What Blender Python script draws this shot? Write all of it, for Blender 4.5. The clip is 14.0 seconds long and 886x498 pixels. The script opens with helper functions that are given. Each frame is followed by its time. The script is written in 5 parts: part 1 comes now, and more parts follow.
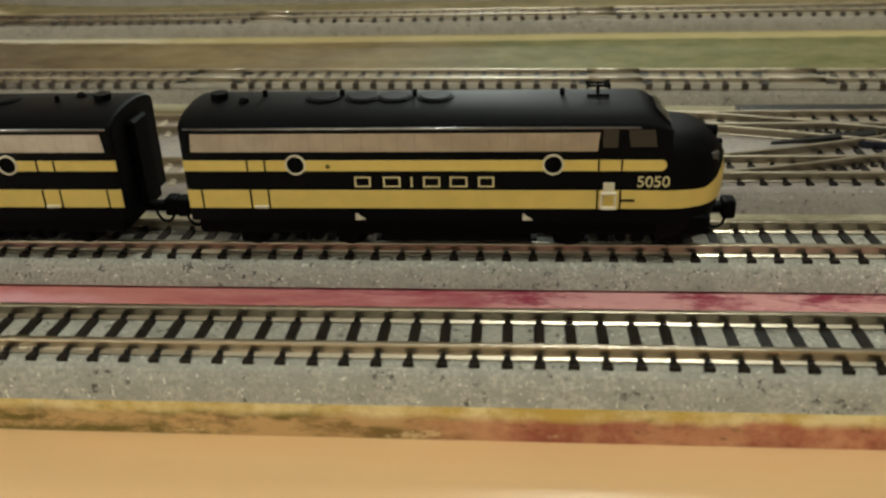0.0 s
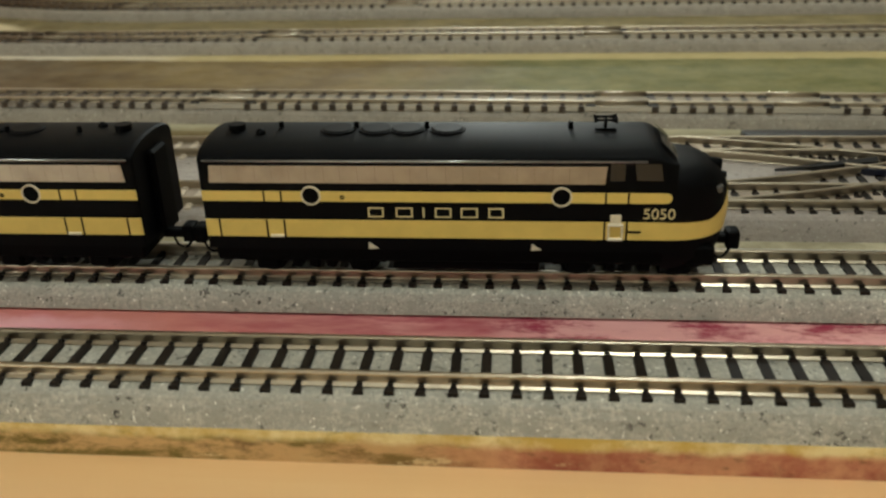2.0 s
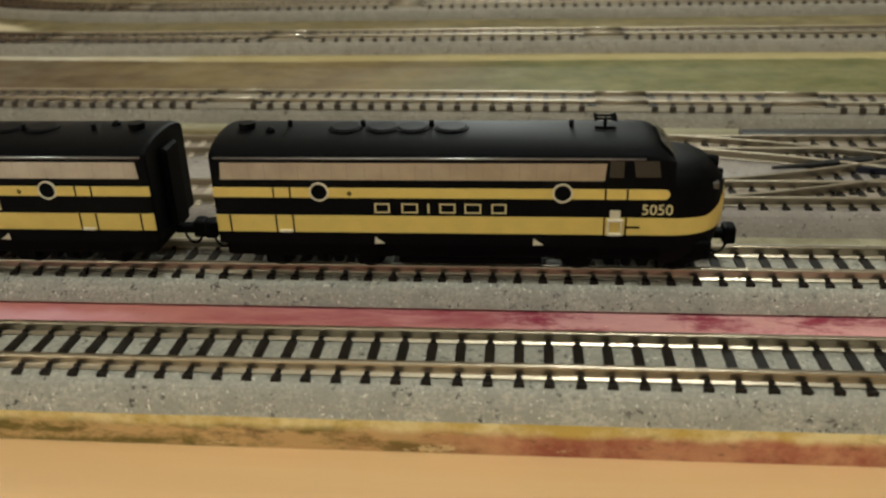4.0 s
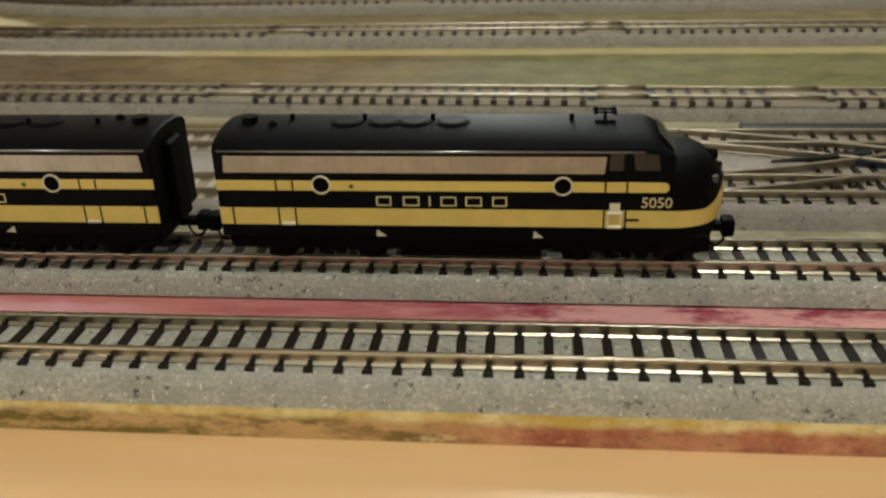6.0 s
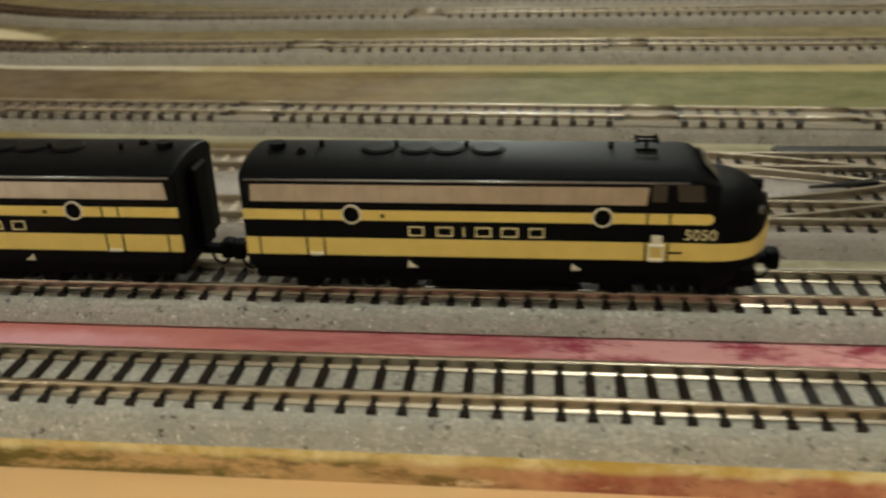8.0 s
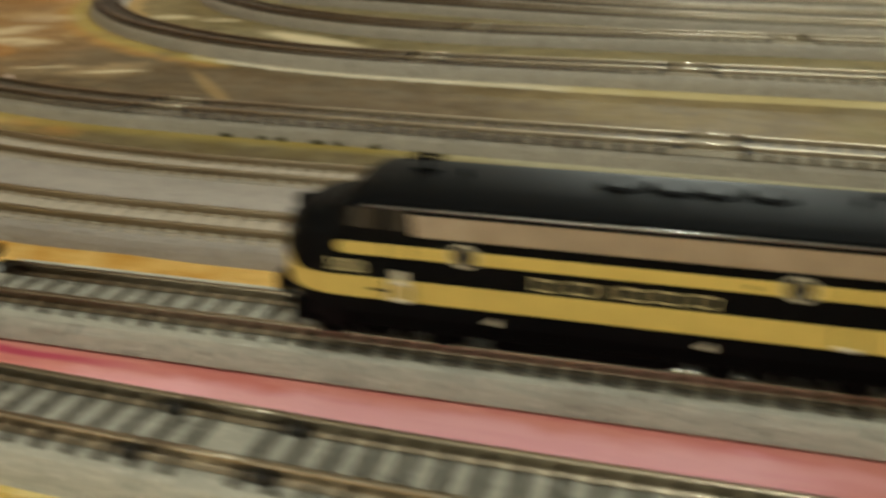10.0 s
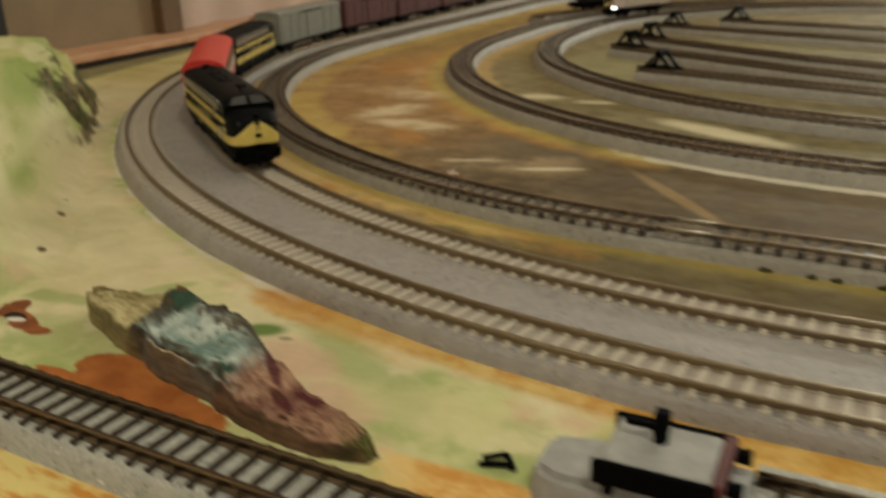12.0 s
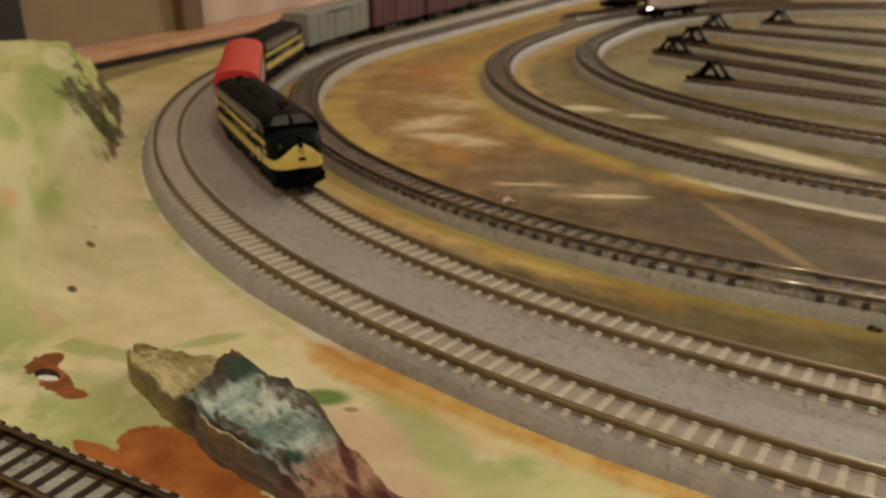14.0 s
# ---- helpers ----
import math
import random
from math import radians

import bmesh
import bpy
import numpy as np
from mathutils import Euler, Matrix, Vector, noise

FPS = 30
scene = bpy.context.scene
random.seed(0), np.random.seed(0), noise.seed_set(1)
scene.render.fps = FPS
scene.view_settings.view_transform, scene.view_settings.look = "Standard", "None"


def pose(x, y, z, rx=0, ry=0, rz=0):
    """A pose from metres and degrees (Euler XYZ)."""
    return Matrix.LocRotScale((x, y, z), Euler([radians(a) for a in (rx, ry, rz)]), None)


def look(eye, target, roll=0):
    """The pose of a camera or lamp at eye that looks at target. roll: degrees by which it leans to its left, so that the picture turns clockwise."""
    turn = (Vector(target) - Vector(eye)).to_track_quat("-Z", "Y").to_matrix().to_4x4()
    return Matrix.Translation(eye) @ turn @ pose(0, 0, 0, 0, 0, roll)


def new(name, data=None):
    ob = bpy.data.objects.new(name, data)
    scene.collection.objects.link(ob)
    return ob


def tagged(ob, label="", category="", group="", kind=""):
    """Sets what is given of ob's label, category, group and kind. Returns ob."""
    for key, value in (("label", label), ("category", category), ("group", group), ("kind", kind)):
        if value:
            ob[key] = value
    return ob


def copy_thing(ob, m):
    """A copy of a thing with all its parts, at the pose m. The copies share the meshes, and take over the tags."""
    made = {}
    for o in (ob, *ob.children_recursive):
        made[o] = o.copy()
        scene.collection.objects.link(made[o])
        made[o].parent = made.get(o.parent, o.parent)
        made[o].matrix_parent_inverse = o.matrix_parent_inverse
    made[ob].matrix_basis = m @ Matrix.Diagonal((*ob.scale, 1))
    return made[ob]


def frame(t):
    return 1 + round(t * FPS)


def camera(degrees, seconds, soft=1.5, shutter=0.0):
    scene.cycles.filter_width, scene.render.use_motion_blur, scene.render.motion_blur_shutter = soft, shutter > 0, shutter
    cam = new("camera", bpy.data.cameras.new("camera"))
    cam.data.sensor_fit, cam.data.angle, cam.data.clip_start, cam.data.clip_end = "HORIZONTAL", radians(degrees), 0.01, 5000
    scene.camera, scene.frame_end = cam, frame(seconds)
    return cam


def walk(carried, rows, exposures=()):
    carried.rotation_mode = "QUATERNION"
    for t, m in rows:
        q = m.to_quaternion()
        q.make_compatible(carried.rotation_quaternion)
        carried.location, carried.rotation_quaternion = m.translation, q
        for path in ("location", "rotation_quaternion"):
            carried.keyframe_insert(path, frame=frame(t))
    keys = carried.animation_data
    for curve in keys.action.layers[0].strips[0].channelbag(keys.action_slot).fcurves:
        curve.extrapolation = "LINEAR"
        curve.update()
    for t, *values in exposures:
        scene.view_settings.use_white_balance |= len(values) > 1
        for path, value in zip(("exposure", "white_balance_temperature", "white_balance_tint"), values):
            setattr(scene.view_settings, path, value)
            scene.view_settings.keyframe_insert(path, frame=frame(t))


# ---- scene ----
cam = camera(54.0, 14.0, soft=2.4, shutter=1.0)
cam.data.dof.use_dof, cam.data.dof.focus_distance, cam.data.dof.aperture_fstop = True, 0.165, 34.0
CM = 0.01
# seconds, eye, target (centimetres), roll
PATH = [
    (0, (0.929, -2.752, 7.324), (-0.265, 10.691, 0.778), -1.85),
    (0.5, (0.866, -2.836, 7.381), (-0.352, 10.623, 0.872), -1.85),
    (1, (0.820, -2.877, 7.443), (-0.451, 10.579, 0.938), -1.92),
    (1.5, (0.887, -2.876, 7.699), (-0.382, 10.589, 1.211), -1.77),
    (2, (0.861, -2.939, 7.846), (-0.424, 10.544, 1.400), -1.68),
    (2.5, (0.922, -3.183, 7.857), (-0.346, 10.314, 1.438), -1.60),
    (3, (0.907, -3.324, 7.867), (-0.381, 10.168, 1.440), -1.61),
    (5.5, (0.795, -3.440, 8.043), (-0.528, 10.026, 1.569), -1.79),
    (6, (0.872, -3.519, 7.960), (-0.466, 9.927, 1.448), -1.75),
    (6.5, (0.825, -3.554, 7.932), (-0.522, 9.882, 1.400), -1.69),
    (7, (1.123, -3.419, 8.323), (-0.250, 10.029, 1.822), -1.72),
    (9.5, (-5.715, -0.768, 7.278), (-8.292, 12.699, 1.196), -0.56),
    (10, (-9.449, 0.216, 7.086), (-12.970, 13.527, 1.136), -0.46),
    (10.5, (-12.855, 0.362, 7.356), (-17.483, 13.418, 1.602), -1.49),
    (11, (-15.265, -0.592, 8.498), (-20.971, 12.042, 2.769), -1.87),
    (11.5, (-17.801, -0.883, 8.753), (-23.953, 11.659, 3.289), -1.67),
    (12, (-20.117, -0.606, 9.146), (-26.361, 11.936, 3.788), -1.28),
    (12.5, (-21.957, -0.112, 9.429), (-28.210, 12.437, 4.097), -1.15),
    (13, (-22.949, 0.576, 9.755), (-29.214, 13.086, 4.348), -0.78),
    (13.5, (-23.365, 0.977, 9.738), (-29.620, 13.471, 4.281), -0.56),
    (14, (-22.782, 1.042, 9.796), (-29.086, 13.473, 4.255), -0.67),
]
# seconds, stops, kelvin, tint
WHITE = ((0.0, -0.16, 5720, 0.5), (7.0, -0.16, 5800, 3.5), (9.5, -0.10, 6050, 1.0), (10.5, 0.06, 5950, -3.0), (11.0, 0.06, 5950, -2.0), (11.5, -0.19, 6080, 0.0), (12.5, -0.19, 6280, 6.5), (14.0, -0.16, 6520, 12.0))
walk(cam, [(t, look([c * CM for c in eye], [c * CM for c in target], roll)) for t, eye, target, roll in PATH], WHITE)

# ---- world and lamps ----
world = bpy.data.worlds.new("room_dusk")
world.use_nodes = True
world.node_tree.nodes["Background"].inputs[0].default_value = (0.10, 0.08, 0.06, 1)
world.node_tree.nodes["Background"].inputs[1].default_value = 0.3
scene.world = world


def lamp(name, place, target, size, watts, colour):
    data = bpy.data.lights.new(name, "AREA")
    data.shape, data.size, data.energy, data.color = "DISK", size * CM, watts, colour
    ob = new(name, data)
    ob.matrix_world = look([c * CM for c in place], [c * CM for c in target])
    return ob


bulb = bpy.data.lights.new("far_lamp", "POINT")
bulb.energy, bulb.shadow_soft_size, bulb.color = 16.0, 4.5 * CM, (1.0, 0.95, 0.82)
new("far_lamp", bulb).location = (-4 * CM, 162 * CM, 36 * CM)
# Two unseen lamps, added for frontal fill and the glow on the table
lamp("ceiling_light", (14, -14, 92), (3, 6, 0), 14, 3.6, (1.0, 0.96, 0.83))
lamp("ceiling_light", (9, 72, 51), (3, 8, 0), 12, 1.25, (1.0, 0.96, 0.83))
bulb = bpy.data.lights.new("pendant_lamp", "POINT")
bulb.energy, bulb.shadow_soft_size, bulb.color = 2.2, 2.0 * CM, (1.0, 0.95, 0.82)
new("pendant_lamp", bulb).location = (-4 * CM, 108 * CM, 68 * CM)
# Unseen fill lamp, added to bounce soft light off the ceiling
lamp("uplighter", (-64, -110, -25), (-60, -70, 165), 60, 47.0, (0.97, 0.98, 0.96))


# ---- materials ----
def srgb(r, g, b):
    return tuple(((c / 255 + 0.055) / 1.055) ** 2.4 if c > 10 else c / 255 / 12.92 for c in (r, g, b)) + (1,)


class Mat:
    """A node material built step by step."""

    def __init__(self, name, rough=0.5, metal=0.0, spec=0.5):
        self.m = bpy.data.materials.new(name)
        self.m.use_nodes = True
        self.t = self.m.node_tree
        self.b = self.t.nodes["Principled BSDF"]
        self.b.inputs["Roughness"].default_value = rough
        self.b.inputs["Metallic"].default_value = metal
        self.b.inputs["Specular IOR Level"].default_value = spec
        self.co = self.t.nodes.new("ShaderNodeTexCoord").outputs["Object"]

    def link(self, a, b):
        self.t.links.new(a, b)

    def noise(self, scale, detail=4, rough=0.6, stretch=None, seed=0.0):
        """Noise of about 1/scale centimetres."""
        n = self.t.nodes.new("ShaderNodeTexNoise")
        n.inputs["Scale"].default_value = scale / CM
        n.inputs["Detail"].default_value = detail
        n.inputs["Roughness"].default_value = rough
        mp = self.t.nodes.new("ShaderNodeMapping")
        mp.inputs["Location"].default_value = (seed, seed * 0.7, seed * 1.3)
        if stretch:
            mp.inputs["Scale"].default_value = stretch
        self.link(self.co, mp.inputs["Vector"])
        self.link(mp.outputs[0], n.inputs["Vector"])
        return n.outputs["Fac"]

    def math(self, op, a, b=None, c=None, clamp=False):
        n = self.t.nodes.new("ShaderNodeMath")
        n.operation, n.use_clamp = op, clamp
        for i, v in enumerate((a, b, c)):
            if v is None:
                continue
            if isinstance(v, (int, float)):
                n.inputs[i].default_value = v
            else:
                self.link(v, n.inputs[i])
        return n.outputs[0]

    def step(self, v, lo, hi):
        """0 below lo, 1 above hi."""
        n = self.t.nodes.new("ShaderNodeMapRange")
        n.interpolation_type = "SMOOTHSTEP"
        self.link(v, n.inputs[0])
        n.inputs[1].default_value, n.inputs[2].default_value = lo, hi
        return n.outputs[0]

    def mix(self, fac, a, b):
        n = self.t.nodes.new("ShaderNodeMix")
        n.data_type = "RGBA"
        if isinstance(fac, (int, float)):
            n.inputs[0].default_value = fac
        else:
            self.link(fac, n.inputs[0])
        for i, v in ((6, a), (7, b)):
            if isinstance(v, tuple):
                n.inputs[i].default_value = v if len(v) == 4 else v + (1,)
            else:
                self.link(v, n.inputs[i])
        return n.outputs[2]

    def bump(self, height, strength=0.3, dist=0.02):
        n = self.t.nodes.new("ShaderNodeBump")
        n.inputs["Strength"].default_value = strength
        n.inputs["Distance"].default_value = dist * CM
        self.link(height, n.inputs["Height"])
        self.link(n.outputs[0], self.b.inputs["Normal"])

    def colour(self, c):
        if isinstance(c, tuple):
            self.b.inputs["Base Color"].default_value = c if len(c) == 4 else c + (1,)
        else:
            self.link(c, self.b.inputs["Base Color"])
        return self

    def roughness(self, v):
        self.link(v, self.b.inputs["Roughness"])

    def axes(self):
        """x, y, z in centimetres."""
        s = self.t.nodes.new("ShaderNodeSeparateXYZ")
        self.link(self.co, s.inputs[0])
        return [self.math("DIVIDE", o, CM) for o in s.outputs]


def plain(name, col, rough=0.5, metal=0.0, vary=0.25, scale=6.0, bump=0.0, spec=0.5, patchy=0.25):
    m = Mat(name, rough, metal, spec)
    n = m.noise(scale)
    dark = tuple(c * (1 - vary) for c in col[:3])
    light = tuple(min(1, c * (1 + vary * 0.6)) for c in col[:3])
    m.colour(m.mix(m.step(n, 0.3, 0.7), dark, light))
    n2 = m.noise(scale * 5, seed=3)
    m.roughness(m.math("ADD", m.math("MULTIPLY", n2, patchy), max(0.02, rough - patchy * 0.5)))
    if bump:
        m.bump(n2, bump, 0.02)
    return m.m


def metal(name, col, rough):
    """Drawn metal with slow streaks along it."""
    m = Mat(name, rough, 1.0)
    n = m.noise(1.2, 3, 0.5, stretch=(0.15, 1, 1), seed=2)
    m.colour(m.mix(m.step(n, 0.35, 0.65), tuple(c * 0.86 for c in col), col))
    return m.m


def graded_rail(name, dark, brown, x0, x1, rough=0.22, gleam=1.0):
    """Nickel rail: glints on the straight and dark reflections towards the hill are put into its colour."""
    m = Mat(name, rough, 1.0)
    x, y, z = m.axes()
    n = m.noise(1.2, 3, 0.5, stretch=(0.15, 1, 1), seed=2)
    bright = m.mix(m.step(n, 0.35, 0.65), tuple(v * gleam for v in (0.36, 0.31, 0.23)), tuple(v * gleam for v in (0.46, 0.40, 0.30)))
    dull = m.mix(m.step(n, 0.35, 0.65), dark, brown)
    far = m.math("ADD", x, m.math("MULTIPLY", m.math("SUBTRACT", m.noise(0.3, 3, seed=5), 0.5), 12))
    m.colour(m.mix(m.step(far, x0, x1), dull, bright))
    return m.m


def ballast(name, base, dark, light, amount, grit=0.60, satin=0.28, relief=0.75):
    """Moulded grey stone chips: blotches, dark pits in clumps, pale glinting grains."""
    m = Mat(name, 0.6, spec=0.5)
    big = m.step(m.noise(0.5, 3, seed=2), 0.3, 0.7)
    fine = m.noise(14, 5, 0.8, seed=5)
    chips = m.step(m.noise(7.5, 4, 0.75, seed=9), 0.57, 0.63)
    clumps = m.step(m.noise(1.3, 3, 0.6, seed=4), 0.40, 0.58)
    c = m.mix(big, tuple(v * 0.82 for v in base), base)
    blotch = m.step(m.noise(2.0, 4, 0.7, seed=6), 0.46, 0.62)
    c = m.mix(m.math("MULTIPLY", blotch, 0.75), c, tuple(v * 0.58 for v in base))
    c = m.mix(m.step(fine, 0.40, 0.62), tuple(v * grit for v in base), c)
    c = m.mix(m.math("MULTIPLY", chips, m.math("MULTIPLY", clumps, amount)), c, dark)
    c = m.mix(m.step(m.noise(13, 2, 0.6, seed=12), 0.64, 0.70), c, light)
    m.colour(c)
    m.roughness(m.math("ADD", m.math("MULTIPLY", m.noise(9, 3, 0.7, seed=15), 0.5), satin))
    m.bump(m.math("ADD", fine, m.noise(5, 4, seed=7)), relief, 0.04)
    return m.m


def blots(m, x, y, wob, spots):
    """Brushed patches: centre, half axes, turn, raggedness; returns their mask."""
    total = None
    for cx, cy, rx, ry, turn, ragged in spots:
        c, s = math.cos(radians(turn)), math.sin(radians(turn))
        dx, dy = m.math("SUBTRACT", x, cx), m.math("SUBTRACT", y, cy)
        u = m.math("ADD", m.math("MULTIPLY", dx, c / rx), m.math("MULTIPLY", dy, s / rx))
        v = m.math("ADD", m.math("MULTIPLY", dx, -s / ry), m.math("MULTIPLY", dy, c / ry))
        d = m.math("SQRT", m.math("ADD", m.math("MULTIPLY", u, u), m.math("MULTIPLY", v, v)))
        one = m.math("SUBTRACT", 1.0, m.step(m.math("ADD", d, m.math("MULTIPLY", wob, ragged)), 0.45, 1.10))
        total = one if total is None else m.math("MAXIMUM", total, one)
    return total


def wash(m, c, seed, amount=1.0, drawn=(0.3, 1.0, 1)):
    """Brush strokes of thin paint: slow light and dark drifts over a colour."""
    big = m.step(m.noise(0.28, 5, 0.62, seed=seed), 0.30, 0.72)
    streak = m.step(m.noise(1.1, 5, 0.7, stretch=drawn, seed=seed + 4), 0.32, 0.70)
    dark = m.mix(0.26 * amount, c, (0.10, 0.075, 0.03))
    pale = m.mix(0.22 * amount, c, (0.80, 0.72, 0.50))
    return m.mix(m.math("MULTIPLY", m.math("ADD", big, streak), 0.5), dark, pale)


def scenery(m):
    """Thin washes of cream, lime, leaf green and blush, the same on the board and the hill."""
    cream, lime, leaf = srgb(228, 214, 170), srgb(206, 203, 138), srgb(154, 168, 94)
    c = m.mix(m.step(m.noise(0.17, 5, 0.6, seed=2), 0.36, 0.54), cream, lime)
    c = m.mix(m.math("MULTIPLY", m.step(m.noise(0.26, 5, 0.6, seed=7), 0.48, 0.59), 0.75), c, leaf)
    c = m.mix(m.math("MULTIPLY", m.step(m.noise(0.4, 5, 0.6, seed=11), 0.55, 0.70), 0.6), c, srgb(216, 168, 136))
    return m.mix(m.math("MULTIPLY", m.step(m.noise(0.9, 4, 0.6, seed=44), 0.58, 0.70), 0.55), c, srgb(230, 220, 184))


def painted_board():
    """The layout board, brushed in ochre, brown, green, pink and cream."""
    m = Mat("painted_board", 0.7, spec=0.12)
    x, y, z = m.axes()
    w1 = m.math("MULTIPLY", m.math("SUBTRACT", m.noise(0.35, 4, seed=1), 0.5), 1.4)
    w2 = m.math("MULTIPLY", m.math("SUBTRACT", m.noise(1.3, 4, seed=6), 0.5), 0.6)
    w3 = m.math("ADD", m.math("MULTIPLY", m.math("SUBTRACT", m.noise(0.7, 5, 0.65, seed=33), 0.5), 2.6), w2)
    yw = m.math("ADD", y, w2)
    xw = m.math("ADD", x, m.math("MULTIPLY", w1, 6))
    # distance outward from the middle of a bent track, straight where x lies right of its centre
    def across(y0, cx, radius, turn):
        th = radians(turn)
        xs = m.math("ADD", x, m.math("MULTIPLY", m.math("SUBTRACT", y, y0), th))
        ys = m.math("SUBTRACT", y, m.math("MULTIPLY", x, th))
        dx = m.math("MINIMUM", m.math("SUBTRACT", xs, cx), 0.0)
        dy = m.math("MINIMUM", m.math("SUBTRACT", ys, y0 + radius), 0.0)
        return m.math("SUBTRACT", m.math("SQRT", m.math("ADD", m.math("MULTIPLY", dx, dx), m.math("MULTIPLY", dy, dy))), radius)
    def fade(v, lo, hi):
        return m.math("SUBTRACT", 1.0, m.step(v, lo, hi))
    def both(*fs):
        out = fs[0]
        for f in fs[1:]:
            out = m.math("MULTIPLY", out, f)
        return out
    r = across(15.06, -19.35, 41.4, 0.15)
    b = across(22.78, -24.27, 31.5, -2.06)
    a = across(32.44, -17.82, 28.2, -0.31)
    w2s, w3s = m.math("MULTIPLY", w2, 0.8), m.math("MULTIPLY", w3, 0.8)
    rw, rs = m.math("ADD", r, w2s), m.math("ADD", r, w3s)
    bw, bs = m.math("ADD", b, w2s), m.math("ADD", b, w3s)
    aw, az = m.math("ADD", a, w2s), m.math("ADD", a, w3s)
    brush = m.noise(0.8, 5, 0.7, seed=8)
    soft = m.noise(0.45, 5, 0.65, seed=51)
    strokes = m.noise(1.6, 4, 0.7, stretch=(0.25, 1.3, 1), seed=3)
    c = scenery(m)
    # cream path at the foot of the hill
    c = m.mix(both(m.step(rs, 1.1, 1.6), fade(rs, 4.6, 7.1), fade(xw, -38.0, -33.0), 0.7), c, m.mix(m.step(soft, 0.35, 0.65), srgb(206, 184, 142), srgb(224, 204, 168)))
    # orange brushed along the foot of the outer double track
    edge = both(m.step(rw, 0.8, 0.9), fade(rw, 1.2, 1.6))
    c = m.mix(both(edge, m.step(xw, -36.5, -33.0)), c, m.mix(m.step(brush, 0.4, 0.6), srgb(204, 148, 64), srgb(228, 194, 118)))
    edge2 = both(m.step(rw, 0.8, 0.95), fade(rw, 1.75, 2.15), m.step(x, -34.4, -33.4), fade(xw, -31.5, -28.0))
    c = m.mix(both(edge2, 0.85), c, m.mix(m.step(soft, 0.4, 0.6), srgb(200, 136, 48), srgb(220, 170, 84)))
    chalk = both(m.step(rw, 0.8, 0.9), fade(rw, 1.15, 1.3), m.step(m.noise(0.6, 3, seed=41), 0.44, 0.54), fade(x, -34.0, -32.0))
    c = m.mix(both(chalk, 0.85), c, srgb(222, 212, 192))
    # leaf-green, blush and cream brushings between the bark and the track
    c = m.mix(both(blots(m, x, y, w3, [(-29.6, 13.9, 2.6, 0.75, -28, 0.5), (-27.8, 12.7, 1.2, 0.8, -40, 0.5)]), 0.6), c, srgb(150, 166, 96))
    c = m.mix(both(blots(m, x, y, w3, [(-30.8, 13.4, 1.6, 0.8, -25, 0.5), (-29.0, 12.2, 1.6, 0.7, -15, 0.5)]), 0.65), c, srgb(214, 168, 142))
    c = m.mix(both(blots(m, x, y, w3, [(-27.0, 12.6, 2.2, 1.0, -10, 0.5), (-35.5, 15.4, 2.4, 1.1, -30, 0.5)]), 0.6), c, srgb(216, 206, 150))
    c = m.mix(blots(m, x, y, w2, [(-32.4, 14.25, 0.75, 0.42, 20, 0.5)]), c, srgb(98, 128, 52))
    c = m.mix(both(blots(m, x, y, w2, [(-31.6, 14.1, 0.22, 0.12, 10, 0.6)]), 0.7), c, srgb(112, 104, 62))
    c = m.mix(both(blots(m, x, y, w3, [(-39.0, 13.6, 1.1, 0.45, 0, 0.4), (-38.0, 13.75, 0.8, 0.3, -5, 0.4), (-36.3, 15.3, 0.3, 1.0, -40, 0.4)]), 0.65), c, srgb(146, 160, 84))
    # inside of the double track
    inner = fade(r, -1.4, -1.2)
    ochre = m.mix(m.step(brush, 0.32, 0.68), srgb(134, 92, 46), srgb(166, 124, 70))
    brown = m.mix(m.step(soft, 0.32, 0.68), srgb(72, 54, 34), srgb(94, 72, 46))
    olive = m.mix(m.step(brush, 0.35, 0.65), srgb(92, 94, 48), srgb(116, 112, 62))
    land = m.mix(m.step(m.math("ADD", xw, m.math("MULTIPLY", y, -0.35)), -53.0, -42.0), ochre, brown)
    # Lighter brown to the right: grazing sheen on the board put into the paint
    land = m.mix(both(m.step(xw, -18.0, -12.0), 0.85), land, m.mix(m.step(soft, 0.35, 0.65), srgb(104, 84, 48), srgb(126, 106, 62)))
    land = m.mix(both(m.step(xw, -5.0, 3.0), m.step(rs, -29.4, -17.4)), land, olive)
    land = m.mix(both(m.step(m.noise(0.22, 5, 0.65, seed=15), 0.49, 0.66), fade(x, -34.0, -26.0), 0.6), land, srgb(196, 164, 116))
    land = m.mix(both(blots(m, x, y, w3, [(-41.6, 37.6, 2.6, 1.5, 60, 0.5), (-39.4, 35.0, 2.6, 1.2, -10, 0.5), (-42.2, 41.8, 2.2, 1.6, 20, 0.5), (-45.7, 50.0, 1.6, 3.0, 10, 0.5)]), 0.8), land, m.mix(m.step(soft, 0.35, 0.6), srgb(176, 142, 104), srgb(226, 204, 162)))
    land = m.mix(both(blots(m, x, y, w3, [(-47.5, 52.0, 3.4, 7.0, 5, 0.5), (-38.6, 33.0, 2.2, 0.9, -45, 0.5)]), 0.6), land, srgb(182, 122, 50))
    within = fade(a, -1.3, -0.9)
    land = m.mix(both(within, 0.85), land, m.mix(m.step(brush, 0.35, 0.65), srgb(98, 86, 52), srgb(128, 114, 72)))
    land = m.mix(both(m.step(y, 50.0, 60.0), fade(x, -44.0, -40.0), 0.7), land, m.mix(m.step(soft, 0.35, 0.65), srgb(134, 108, 48), srgb(162, 134, 66)))
    # thin white strokes
    land = m.mix(both(blots(m, x, y, w2, [(-30.8, 30.1, 1.6, 0.30, 20, 0.5), (-34.1, 30.2, 1.5, 0.16, 22, 0.5)]), 0.9), land, srgb(216, 200, 164))
